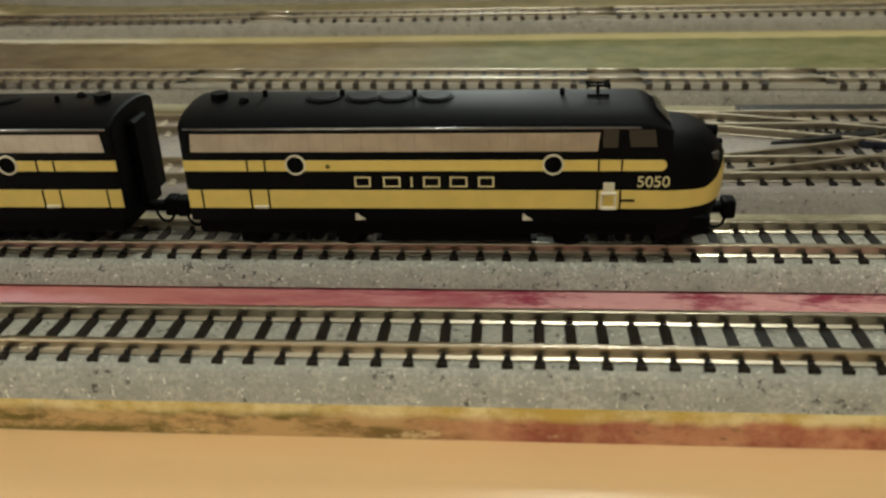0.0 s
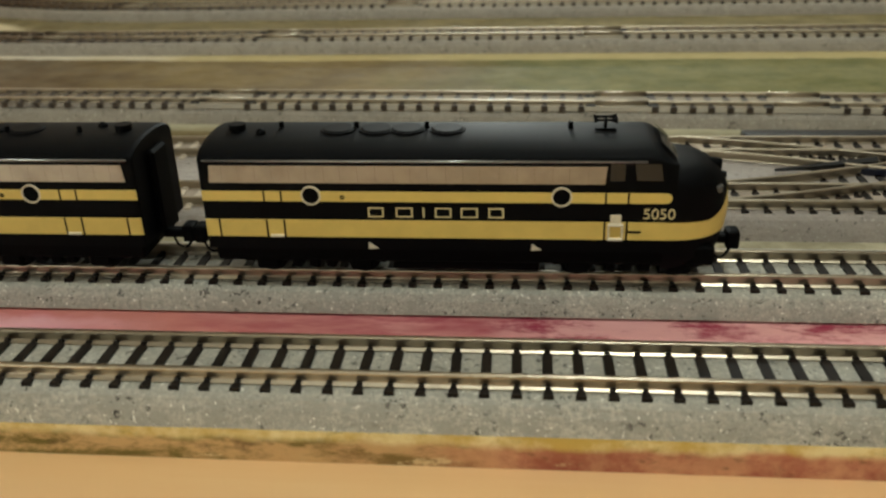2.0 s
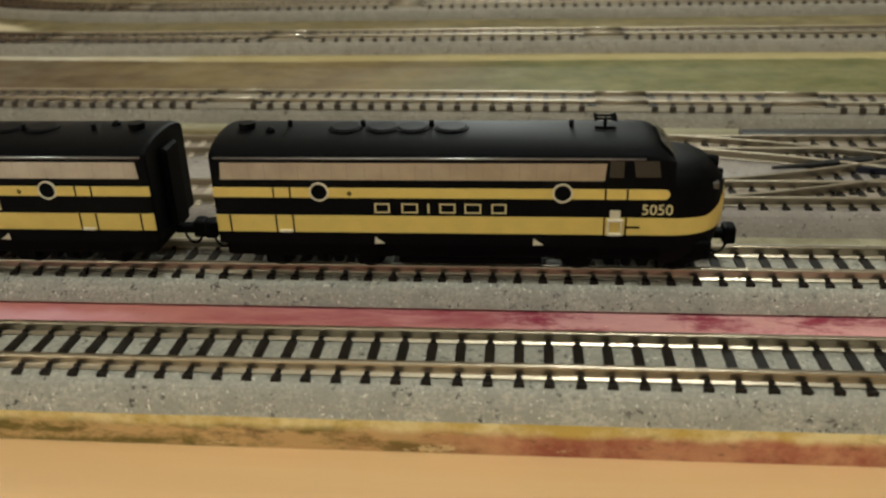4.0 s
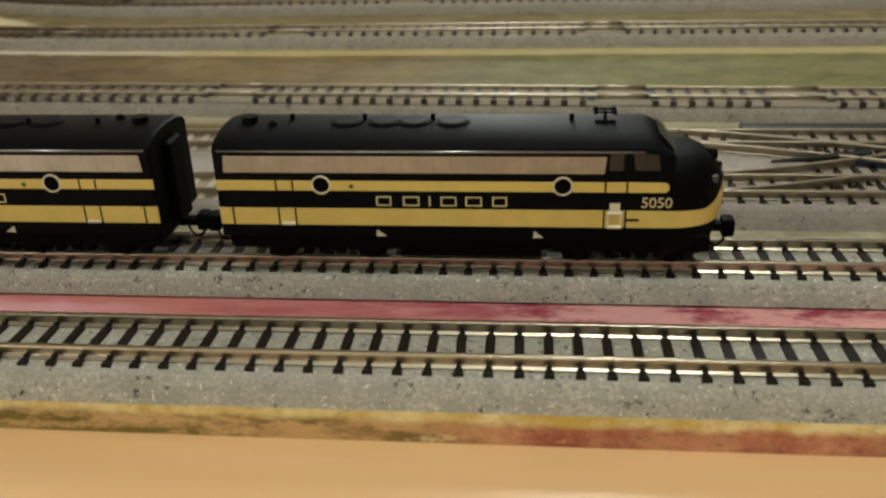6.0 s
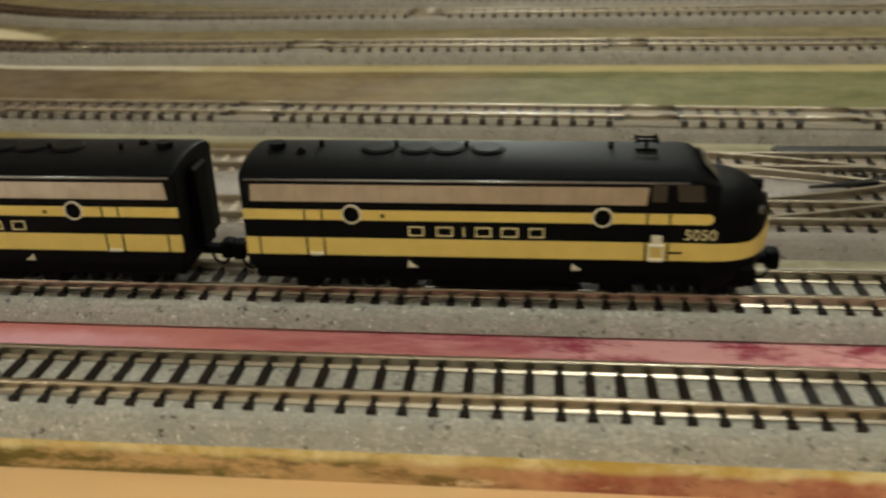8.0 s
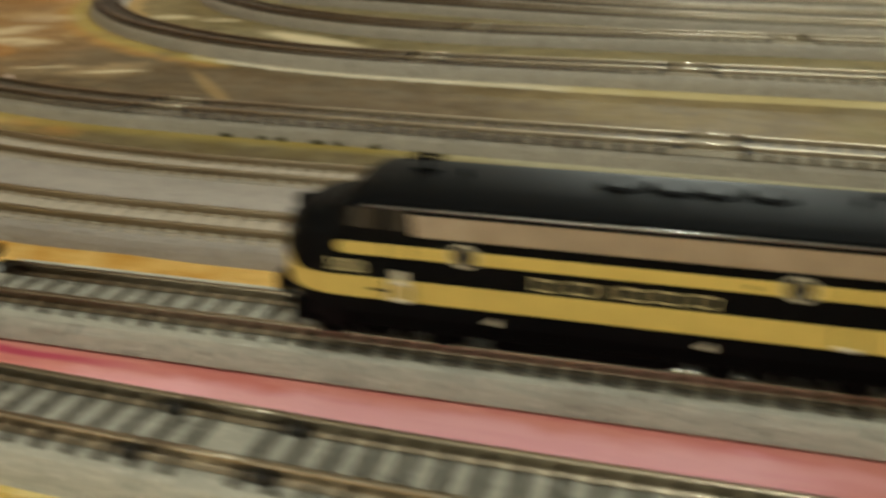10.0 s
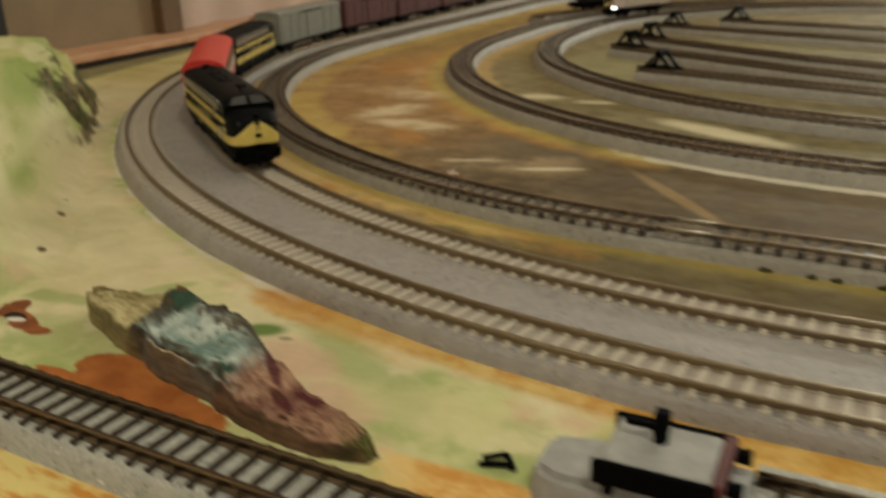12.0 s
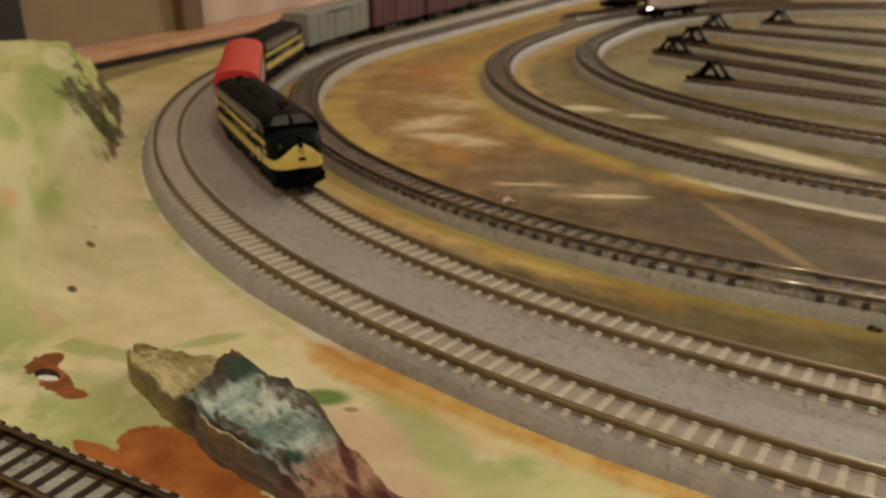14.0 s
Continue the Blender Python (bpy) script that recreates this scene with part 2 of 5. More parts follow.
    land = m.mix(both(blots(m, x, y, w2, [(-33.4, 23.2, 1.9, 0.45, -30, 0.6)]), 0.95), land, srgb(224, 204, 160))
    land = m.mix(both(blots(m, x, y, w3, [(-25.9, 38.5, 4.4, 0.95, -27, 0.25), (-36.0, 43.4, 1.7, 0.8, 10, 0.3), (-32.8, 42.9, 1.3, 0.5, 10, 0.3)]), 0.85), land, srgb(220, 204, 166))
    land = m.mix(both(blots(m, x, y, w3, [(-35.0, 56.0, 5.0, 8.0, 0, 0.5), (-22.0, 72.0, 14.0, 9.0, 0, 0.5)]), 0.7), land, srgb(146, 138, 96))
    land = m.mix(both(blots(m, x, y, w3, [(-27.0, 70.0, 6.0, 1.8, -25, 0.4)]), 0.8), land, srgb(188, 158, 78))
    land = m.mix(both(blots(m, x, y, w2, [(-25.6, 28.4, 4.2, 0.35, -50, 0.7)]), 0.6), land, srgb(164, 132, 80))
    land = m.mix(both(m.step(b, 0.4, 0.7), 0.75), land, m.mix(m.step(brush, 0.35, 0.65), srgb(80, 66, 34), srgb(104, 90, 48)))
    # yellow and orange rims along the foot of the brown single track, both sides
    rim = both(m.step(bw, 0.7, 0.8), fade(bs, 1.5, 2.6), fade(xw, -30.0, -23.0))
    patch = m.step(m.noise(0.33, 4, 0.6, seed=77), 0.36, 0.58)
    land = m.mix(both(rim, m.math("ADD", m.math("MULTIPLY", patch, 0.7), 0.2)), land, m.mix(m.step(xw, -28.0, -19.0), m.mix(m.step(soft, 0.4, 0.6), srgb(190, 134, 56), srgb(208, 174, 98)), srgb(142, 136, 70)))
    left = both(m.step(bw, 0.7, 0.8), fade(xw, -37.0, -34.5))
    land = m.mix(both(left, 0.85), land, m.mix(m.step(soft, 0.4, 0.6), srgb(186, 138, 72), srgb(206, 172, 112)))
    thin = both(m.step(bw, 0.7, 0.8), fade(bw, 1.0, 1.8))
    land = m.mix(both(thin, 0.75), land, m.mix(m.step(xw, -18.0, -12.0), srgb(176, 154, 78), srgb(204, 198, 168)))
    rim3 = both(m.step(bs, -3.0, -2.2), fade(bw, -0.95, -0.75), fade(x, -40.0, -36.0))
    land = m.mix(both(rim3, m.math("ADD", m.math("MULTIPLY", patch, 0.7), 0.15)), land, srgb(190, 158, 78))
    rim2 = both(m.step(a, 0.8, 1.0), fade(az, 1.9, 3.2), fade(xw, -29.5, -27.5))
    land = m.mix(both(rim2, m.math("ADD", m.math("MULTIPLY", patch, 0.6), 0.3)), land, m.mix(m.step(aw, 1.6, 2.4), srgb(184, 160, 76), srgb(186, 134, 58)))
    rim4 = both(m.step(az, -2.2, -1.6), fade(aw, -0.95, -0.75), fade(x, -38.0, -34.0))
    land = m.mix(both(rim4, 0.7), land, srgb(196, 158, 96))
    line = both(m.step(a, 0.8, 1.0), fade(m.math("SUBTRACT", aw, m.math("MULTIPLY", m.step(x, -20.0, -8.0), 0.5)), 1.45, 1.75), m.step(xw, -30.0, -28.5))
    land = m.mix(both(line, 0.85), land, m.mix(m.step(xw, -18.0, -10.0), srgb(226, 216, 192), srgb(190, 172, 118)))
    far = both(fade(x, -59.0, -56.0), m.step(y, 36.0, 40.0))
    c = m.mix(both(far, 0.7), c, m.mix(m.step(soft, 0.35, 0.6), srgb(180, 160, 84), srgb(204, 182, 120)))
    # Shade before the ledge, painted on the board as a darker olive strip
    edge_shade = fade(m.math("ADD", m.math("ADD", x, m.math("MULTIPLY", y, 0.17)), w2s), -58.4, -57.9)
    c = m.mix(both(edge_shade, 0.9), c, m.mix(m.step(brush, 0.35, 0.65), srgb(112, 100, 62), srgb(134, 120, 80)))
    c = m.mix(inner, c, land)
    c = wash(m, c, 61, 0.6, (0.55, 1.0, 1))
    # ochre band between the siding and the double track
    band = both(m.step(yw, 12.3, 12.5), fade(y, 14.1, 14.2), m.step(x, -24.2, -22.2))
    c = m.mix(band, c, m.mix(m.step(xw, -12.0, -7.0), m.mix(m.step(brush, 0.35, 0.65), srgb(196, 146, 64), srgb(222, 184, 110)), m.mix(m.step(brush, 0.35, 0.65), srgb(150, 142, 116), srgb(186, 178, 150))))
    # pink band between the near track and the siding
    pink = m.mix(m.step(strokes, 0.36, 0.62), srgb(166, 78, 88), srgb(196, 128, 124))
    pink = m.mix(both(m.step(m.noise(0.9, 5, 0.7, stretch=(0.3, 1.2, 1), seed=23), 0.48, 0.70), 0.85), pink, srgb(220, 156, 150))
    rose = m.mix(m.step(m.noise(0.9, 5, 0.75, stretch=(0.6, 1.4, 1), seed=91), 0.36, 0.54), srgb(146, 44, 70), srgb(226, 168, 164))
    pink = m.mix(both(m.step(xw, 0.0, 3.0), 0.9), pink, rose)
    # Salmon stretch of the band; it also paints in light falling between the engines
    pink = m.mix(both(fade(xw, -6.0, -1.0), m.step(xw, -12.0, -7.0)), pink, srgb(200, 128, 116))
    core = both(m.step(yw, 9.45, 9.75), fade(yw, 10.1, 10.5), m.step(xw, -19.5, -16.0), fade(xw, -9.0, -4.0))
    slope = m.math("ADD", y, m.math("MULTIPLY", w2, 0.3))
    vein = both(m.step(slope, 10.22, 10.36), fade(slope, 10.42, 10.56), m.step(x, -22.6, -21.0), fade(x, -19.0, -16.0))
    pink = m.mix(both(fade(xw, -9.0, -5.0), 0.85), pink, m.mix(m.step(m.math("ADD", yw, m.math("MULTIPLY", x, -0.05)), 10.3, 11.1), m.mix(m.step(strokes, 0.4, 0.6), srgb(222, 134, 150), srgb(234, 166, 170)), m.mix(m.step(strokes, 0.4, 0.6), srgb(206, 126, 116), srgb(216, 142, 130))))
    pink = m.mix(both(core, 0.75), pink, srgb(236, 178, 184))
    pink = m.mix(both(vein, 0.85), pink, srgb(182, 58, 92))
    pband = both(m.step(y, 8.6, 8.7), fade(y, 11.0, 11.2))
    oband = m.mix(m.step(brush, 0.4, 0.62), srgb(204, 146, 70), srgb(224, 186, 116))
    c = m.mix(both(pband, m.step(xw, -27.4, -25.4)), c, m.mix(m.step(xw, -23.6, -22.0), oband, pink))
    # front strip and front face
    front = fade(m.math("ADD", y, m.math("MULTIPLY", m.math("MINIMUM", m.math("ADD", x, 12.0), 0.0), 0.042)), 7.5, 7.6)
    fcol = m.mix(m.step(brush, 0.38, 0.62), srgb(206, 176, 92), srgb(238, 222, 164))
    fcol = m.mix(both(m.step(m.noise(1.8, 5, 0.7, stretch=(0.5, 1, 1), seed=87), 0.55, 0.68), 0.7), fcol, srgb(150, 134, 70))
    fcol = m.mix(fade(xw, -26.0, -20.0), fcol, m.mix(m.step(m.noise(0.9, 5, 0.65, stretch=(0.35, 1.2, 1), seed=38), 0.46, 0.56), srgb(226, 204, 130), srgb(206, 138, 58)))
    face = m.mix(m.step(m.noise(1.5, 6, 0.75, stretch=(0.45, 1, 1.3), seed=29), 0.40, 0.58), srgb(118, 104, 52), srgb(206, 170, 116))
    face = m.mix(both(m.step(xw, -3.0, 2.5), 0.8), face, m.mix(m.step(brush, 0.42, 0.62), srgb(170, 92, 78), srgb(208, 148, 114)))
    face = m.mix(both(m.step(m.noise(2.4, 5, 0.7, stretch=(0.6, 1, 1.2), seed=57), 0.55, 0.70), 0.7), face, srgb(92, 74, 44))
    face = m.mix(both(m.step(m.noise(2.2, 5, 0.75, stretch=(0.5, 1, 1.2), seed=95), 0.60, 0.68), 0.8), face, srgb(226, 200, 150))
    fcol = m.mix(fade(m.math("ADD", z, m.math("MULTIPLY", w2, 0.45)), -0.26, -0.10), fcol, face)
    c = m.mix(front, c, fcol)
    # rust-red puddle and torn hollow by the hill
    w4 = m.math("ADD", m.math("MULTIPLY", m.math("SUBTRACT", m.noise(1.1, 5, 0.7, seed=71), 0.5), 2.2), 0.0)
    def torn(spots, rag, lo=0.92, hi=1.0):
        total = None
        for cx, cy, rx, ry, turn in spots:
            cc, ss = math.cos(radians(turn)), math.sin(radians(turn))
            dx, dy = m.math("SUBTRACT", x, cx), m.math("SUBTRACT", y, cy)
            u = m.math("ADD", m.math("MULTIPLY", dx, cc / rx), m.math("MULTIPLY", dy, ss / rx))
            v = m.math("ADD", m.math("MULTIPLY", dx, -ss / ry), m.math("MULTIPLY", dy, cc / ry))
            d = m.math("SQRT", m.math("ADD", m.math("MULTIPLY", u, u), m.math("MULTIPLY", v, v)))
            one = fade(m.math("ADD", d, m.math("MULTIPLY", w4, rag)), lo, hi)
            total = one if total is None else m.math("MAXIMUM", total, one)
        return total
    rust = m.mix(m.step(brush, 0.35, 0.65), srgb(148, 84, 40), srgb(178, 108, 54))
    c = m.mix(torn([(-34.0, 11.1, 1.3, 0.86, -18), (-35.0, 10.62, 0.85, 0.26, -8), (-34.75, 11.35, 0.55, 0.5, 0), (-32.0, 10.6, 1.7, 0.7, -16)], 0.45), c, rust)
    c = m.mix(torn([(-38.3, 12.30, 1.15, 0.30, -22), (-39.0, 12.65, 0.40, 0.55, 20), (-37.4, 12.05, 0.4, 0.22, 0)], 0.85), c, m.mix(m.step(brush, 0.4, 0.6), srgb(122, 72, 40), srgb(158, 94, 54)))
    c = m.mix(torn([(-38.6, 12.36, 0.42, 0.22, -10)], 0.35), c, srgb(46, 34, 24))
    c = m.mix(torn([(-38.45, 12.26, 0.28, 0.12, 10)], 0.3), c, srgb(224, 214, 200))
    # specks of scenic crumbs
    c = m.mix(both(m.step(m.noise(9, 4, seed=31), 0.66, 0.72), 0.35), c, srgb(96, 76, 44))
    m.colour(c)
    m.roughness(m.math("ADD", m.math("MULTIPLY", soft, 0.3), 0.58))
    m.bump(m.math("ADD", m.noise(4, 5, 0.7, stretch=(0.5, 1, 1), seed=17), m.noise(0.8, 3, seed=18)), 0.4, 0.06)
    return m.m


def hill_paint():
    """Broad thin washes drawn along the slope, bare dark rock on the cliff, stray dark crumbs."""
    m = Mat("painted_plaster", 0.65, spec=0.2)
    x, y, z = m.axes()
    dx, dy = m.math("ADD", x, 19.35), m.math("SUBTRACT", y, 56.46)
    r = m.math("SUBTRACT", m.math("SQRT", m.math("ADD", m.math("MULTIPLY", dx, dx), m.math("MULTIPLY", dy, dy))), 41.4)
    path = m.mix(m.step(m.noise(0.45, 5, 0.65, seed=51), 0.35, 0.65), srgb(206, 184, 142), srgb(224, 204, 168))
    foot = m.mix(m.math("MULTIPLY", m.math("SUBTRACT", 1.0, m.step(r, 4.6, 7.1)), 0.7), scenery(m), path)
    foot = wash(m, foot, 61, 0.6, (0.55, 1.0, 1))
    crumbs = m.step(m.noise(1.1, 2, 0.4, seed=26), 0.76, 0.78)
    rock = m.mix(m.step(m.noise(1.6, 5, 0.7, seed=4), 0.36, 0.66), srgb(40, 32, 20), srgb(128, 108, 74))
    rock = m.mix(m.math("MULTIPLY", m.step(m.noise(0.9, 3, 0.6, seed=34), 0.50, 0.60), 0.8), rock, srgb(62, 74, 34))
    torn = m.math("SUBTRACT", m.noise(0.8, 5, 0.7, seed=21), 0.5)
    plan = m.co
    turned, drawn = m.t.nodes.new("ShaderNodeMapping"), m.t.nodes.new("ShaderNodeMapping")
    turned.inputs["Rotation"].default_value = (0, 0, radians(-135))
    drawn.inputs["Scale"].default_value = (0.34, 1.0, 0.8)
    m.link(plan, turned.inputs["Vector"])
    m.link(turned.outputs[0], drawn.inputs["Vector"])
    m.co = drawn.outputs[0]
    c = m.mix(m.step(m.noise(0.22, 2, 0.45, seed=2), 0.36, 0.60), srgb(214, 204, 152), srgb(194, 192, 120))
    c = m.mix(m.math("MULTIPLY", m.step(m.noise(0.30, 2, 0.45, seed=7), 0.46, 0.62), 0.75), c, srgb(156, 168, 90))
    c = m.mix(m.math("MULTIPLY", m.step(m.noise(0.42, 2, 0.4, seed=31), 0.56, 0.66), 0.6), c, srgb(224, 214, 170))
    c = m.mix(m.math("MULTIPLY", m.step(m.noise(0.36, 2, 0.4, seed=63), 0.62, 0.70), 0.5), c, srgb(222, 172, 126))
    m.co = plan
    w = m.math("MULTIPLY", m.math("SUBTRACT", m.noise(0.8, 4, 0.65, seed=6), 0.5), 3.2)
    c = m.mix(m.math("MULTIPLY", blots(m, x, y, w, [(-52.1, 24.4, 2.2, 0.9, 135, 0.4), (-49.1, 20.3, 1.2, 0.5, 135, 0.4), (-45.7, 18.9, 1.6, 0.35, 135, 0.4), (-40.2, 13.9, 0.9, 0.5, 20, 0.4)]), 0.75), c, srgb(150, 166, 82))
    c = m.mix(m.math("MULTIPLY", blots(m, x, y, w, [(-45.7, 17.4, 0.8, 0.3, 135, 0.4)]), 0.6), c, srgb(218, 160, 112))
    m.co = drawn.outputs[0]
    c = wash(m, c, 71, 0.55, (0.6, 1.0, 1.0))
    dab = m.step(m.noise(1.3, 3, 0.6, seed=83), 0.58, 0.66)
    c = m.mix(m.math("MULTIPLY", dab, 0.45), c, srgb(168, 166, 100))
    m.co = plan
    low = m.math("SUBTRACT", 1.0, m.step(m.math("ADD", z, m.math("MULTIPLY", w, 0.2)), 0.15, 1.3))
    c = m.mix(low, c, foot)
    geo = m.t.nodes.new("ShaderNodeNewGeometry")
    sep = m.t.nodes.new("ShaderNodeSeparateXYZ")
    m.link(geo.outputs["Normal"], sep.inputs[0])
    bare = m.math("ADD", sep.outputs[2], m.math("MULTIPLY", torn, 0.7))
    back = m.step(m.math("ADD", y, m.math("MULTIPLY", torn, 3.0)), 23.6, 25.2)
    steep = m.math("MULTIPLY", m.math("SUBTRACT", 1.0, m.step(bare, 0.40, 0.56)), back)
    c = m.mix(m.math("MULTIPLY", steep, 0.92), c, rock)
    c = m.mix(m.math("MULTIPLY", crumbs, 0.8), c, srgb(92, 80, 48))
    c = m.mix(blots(m, x, y, w, [(-43.6, 18.3, 0.30, 0.16, 135, 0.5), (-41.5, 15.7, 0.2, 0.12, 135, 0.5)]), c, srgb(96, 82, 48))
    m.colour(c)
    m.bump(m.math("ADD", m.noise(0.8, 4, 0.55, seed=3), m.math("MULTIPLY", m.noise(6, 4, 0.7, seed=13), 0.15)), 0.25, 0.12)
    return m.m


def bark_paint():
    m = Mat("bark_paint", 0.75, spec=0.25)
    x, y, z = m.axes()
    n = m.noise(1.0, 5, 0.62, seed=5)
    w = m.math("ADD", x, m.math("MULTIPLY", m.math("SUBTRACT", m.noise(0.8, 5, 0.65, seed=8), 0.5), 4))
    old = m.mix(m.step(n, 0.35, 0.65), srgb(150, 134, 88), srgb(202, 186, 138))
    teal = m.mix(m.step(n, 0.36, 0.62), srgb(118, 140, 128), srgb(210, 216, 202))
    red = m.mix(m.step(n, 0.35, 0.65), srgb(116, 76, 62), srgb(186, 146, 116))
    green = m.mix(m.step(n, 0.35, 0.65), srgb(60, 72, 34), srgb(114, 112, 58))
    c = m.mix(m.step(w, -1.9, -1.5), old, teal)
    c = m.mix(m.step(w, 0.8, 1.9), c, red)
    c = m.mix(m.math("MULTIPLY", m.step(m.noise(0.8, 4, 0.6, seed=16), 0.52, 0.68), m.step(w, 1.0, 1.8)), c, srgb(116, 62, 58))
    c = m.mix(m.step(w, 3.9, 4.5), c, green)
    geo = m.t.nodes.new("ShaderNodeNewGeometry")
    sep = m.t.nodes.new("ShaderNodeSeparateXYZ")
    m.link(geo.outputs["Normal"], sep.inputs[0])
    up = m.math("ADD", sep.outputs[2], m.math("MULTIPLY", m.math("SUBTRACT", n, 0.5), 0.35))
    # Dark rim and blots: shade in the bark's crevices put into the colour
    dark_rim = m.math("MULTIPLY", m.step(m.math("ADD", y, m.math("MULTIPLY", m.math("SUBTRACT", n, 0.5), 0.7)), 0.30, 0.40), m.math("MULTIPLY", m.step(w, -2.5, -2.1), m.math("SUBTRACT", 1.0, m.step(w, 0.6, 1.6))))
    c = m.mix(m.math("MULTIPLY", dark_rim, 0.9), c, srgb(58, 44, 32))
    wn = m.math("MULTIPLY", m.math("SUBTRACT", n, 0.5), 1.6)
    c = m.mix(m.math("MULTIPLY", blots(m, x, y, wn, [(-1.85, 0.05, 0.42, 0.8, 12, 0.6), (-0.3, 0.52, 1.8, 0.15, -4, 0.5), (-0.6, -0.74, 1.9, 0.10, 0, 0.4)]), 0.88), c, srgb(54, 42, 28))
    c = m.mix(blots(m, x, y, wn, [(-1.75, 0.62, 0.42, 0.26, 0, 0.4)]), c, srgb(176, 104, 74))
    c = m.mix(m.math("MULTIPLY", blots(m, x, y, wn, [(-0.3, -0.88, 1.6, 0.10, 0, 0.4)]), 0.8), c, srgb(206, 180, 140))
    c = m.mix(blots(m, x, y, wn, [(1.1, -0.45, 0.28, 0.2, 20, 0.4), (-1.5, 0.3, 0.5, 0.25, 10, 0.5)]), c, srgb(58, 84, 66))
    c = m.mix(m.math("MULTIPLY", blots(m, x, y, wn, [(2.0, 0.1, 0.8, 0.14, -25, 0.5), (2.7, -0.3, 0.6, 0.12, -10, 0.5), (3.2, 0.1, 0.5, 0.1, 15, 0.5)]), 0.85), c, srgb(84, 26, 36))
    # Steep faces browner: bark colour, with the front's shade painted in
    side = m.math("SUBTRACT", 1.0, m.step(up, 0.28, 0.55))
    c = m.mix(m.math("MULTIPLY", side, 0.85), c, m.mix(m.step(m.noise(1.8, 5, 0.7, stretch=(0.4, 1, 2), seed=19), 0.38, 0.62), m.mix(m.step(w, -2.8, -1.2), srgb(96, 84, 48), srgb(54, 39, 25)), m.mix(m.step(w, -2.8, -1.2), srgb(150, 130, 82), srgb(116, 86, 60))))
    c = m.mix(m.math("MULTIPLY", m.step(m.noise(1.2, 4, 0.6, seed=14), 0.58, 0.74), 0.6), c, srgb(66, 54, 42))
    m.colour(c)
    m.bump(m.noise(3, 6, 0.75, stretch=(0.5, 1, 1), seed=11), 0.8, 0.15)
    return m.m


def wood(name, light, dark, rough=0.4, varnish=0.0):
    m = Mat(name, rough, spec=0.6)
    m.b.inputs["Coat Weight"].default_value, m.b.inputs["Coat Roughness"].default_value = varnish, 0.38
    g = m.noise(0.6, 5, 0.65, stretch=(0.06, 1, 1), seed=4)
    f = m.noise(5, 4, 0.6, stretch=(0.05, 1, 1), seed=6)
    c = m.mix(m.step(g, 0.3, 0.7), dark, light)
    c = m.mix(m.math("MULTIPLY", m.step(f, 0.5, 0.75), 0.35), c, dark)
    m.colour(c)
    m.bump(f, 0.15, 0.02)
    return m.m


M_BOARD, M_HILL, M_BARK = painted_board(), hill_paint(), bark_paint()
M_BALLAST_F = ballast("dull_ballast", srgb(172, 163, 148)[:3], srgb(66, 60, 51)[:3], srgb(198, 190, 174)[:3], 0.7, 0.75, 0.26, 0.35)
M_BALLAST = ballast("grey_ballast", srgb(207, 203, 187)[:3], srgb(46, 44, 38)[:3], srgb(244, 242, 230)[:3], 0.9)
M_BALLAST_D = ballast("slate_ballast", srgb(176, 166, 156)[:3], srgb(78, 73, 69)[:3], srgb(188, 180, 170)[:3], 0.85, 0.78)
M_INFILL = plain("pale_infill", srgb(166, 153, 138), 0.8, vary=0.16, scale=3, bump=0.4, spec=0.3)
# Ties turn lighter brown leftwards: the stronger light there is put into the colour
tie_tone = Mat("dark_tie_plastic", 0.55, spec=0.2)
tie_geo = tie_tone.t.nodes.new("ShaderNodeNewGeometry")
tie_tone.co = tie_geo.outputs["Position"]
tie_noise = tie_tone.noise(8)
tie_x = tie_tone.math("ADD", tie_tone.axes()[0], tie_tone.math("MULTIPLY", tie_noise, 4))
tie_tone.colour(tie_tone.mix(tie_tone.step(tie_x, -18.0, -7.0), tie_tone.mix(tie_noise, srgb(46, 37, 26), srgb(62, 51, 37)), tie_tone.mix(tie_noise, srgb(20, 15, 11), srgb(32, 25, 18))))
tie_tone.roughness(tie_tone.math("ADD", tie_tone.math("MULTIPLY", tie_tone.noise(40, seed=3), 0.25), 0.42))
M_TIE = tie_tone.m
M_TIE_F = plain("brown_tie_plastic", srgb(60, 49, 38), 0.42, vary=0.3, scale=8, spec=0.6)
M_TIE_C = plain("concrete_tie_plastic", srgb(196, 184, 164), 0.6, vary=0.15, scale=8)


def tie_gap_infill(name, dark, mid):
    """Added strip between the ties: shade painted brown towards the hill, lamp glare painted pale on the straight."""
    m = Mat(name, 0.24, spec=0.8)
    far = m.math("ADD", m.axes()[0], m.math("MULTIPLY", m.noise(0.5, 3), 6))
    c = m.mix(m.step(m.noise(6, 4, 0.7, seed=3), 0.4, 0.6), dark, mid)
    m.colour(m.mix(m.step(far, -12.0, -3.0), c, srgb(172, 163, 146)))
    m.bump(m.noise(7, 4, 0.7, seed=8), 0.05, 0.03)
    return m.m


M_INFILL_B = tie_gap_infill("brown_infill", srgb(76, 62, 47), srgb(108, 92, 72))
M_INFILL_S = tie_gap_infill("grey_infill", srgb(92, 80, 64), srgb(132, 119, 100))
M_MOSS = plain("dark_moss", srgb(70, 62, 34), 0.9, vary=0.4, scale=8, bump=0.8, spec=0.1)
M_RAIL_J = metal("bright_joint_rail", (0.46, 0.40, 0.30), 0.34)
M_RAIL = graded_rail("nickel_rail", (0.12, 0.085, 0.05), (0.17, 0.12, 0.07), -25.0, -11.0, 0.28)
M_RAIL_B = graded_rail("brown_rail", (0.25, 0.185, 0.11), (0.31, 0.24, 0.15), -25.0, -12.0, 0.42, 0.85)
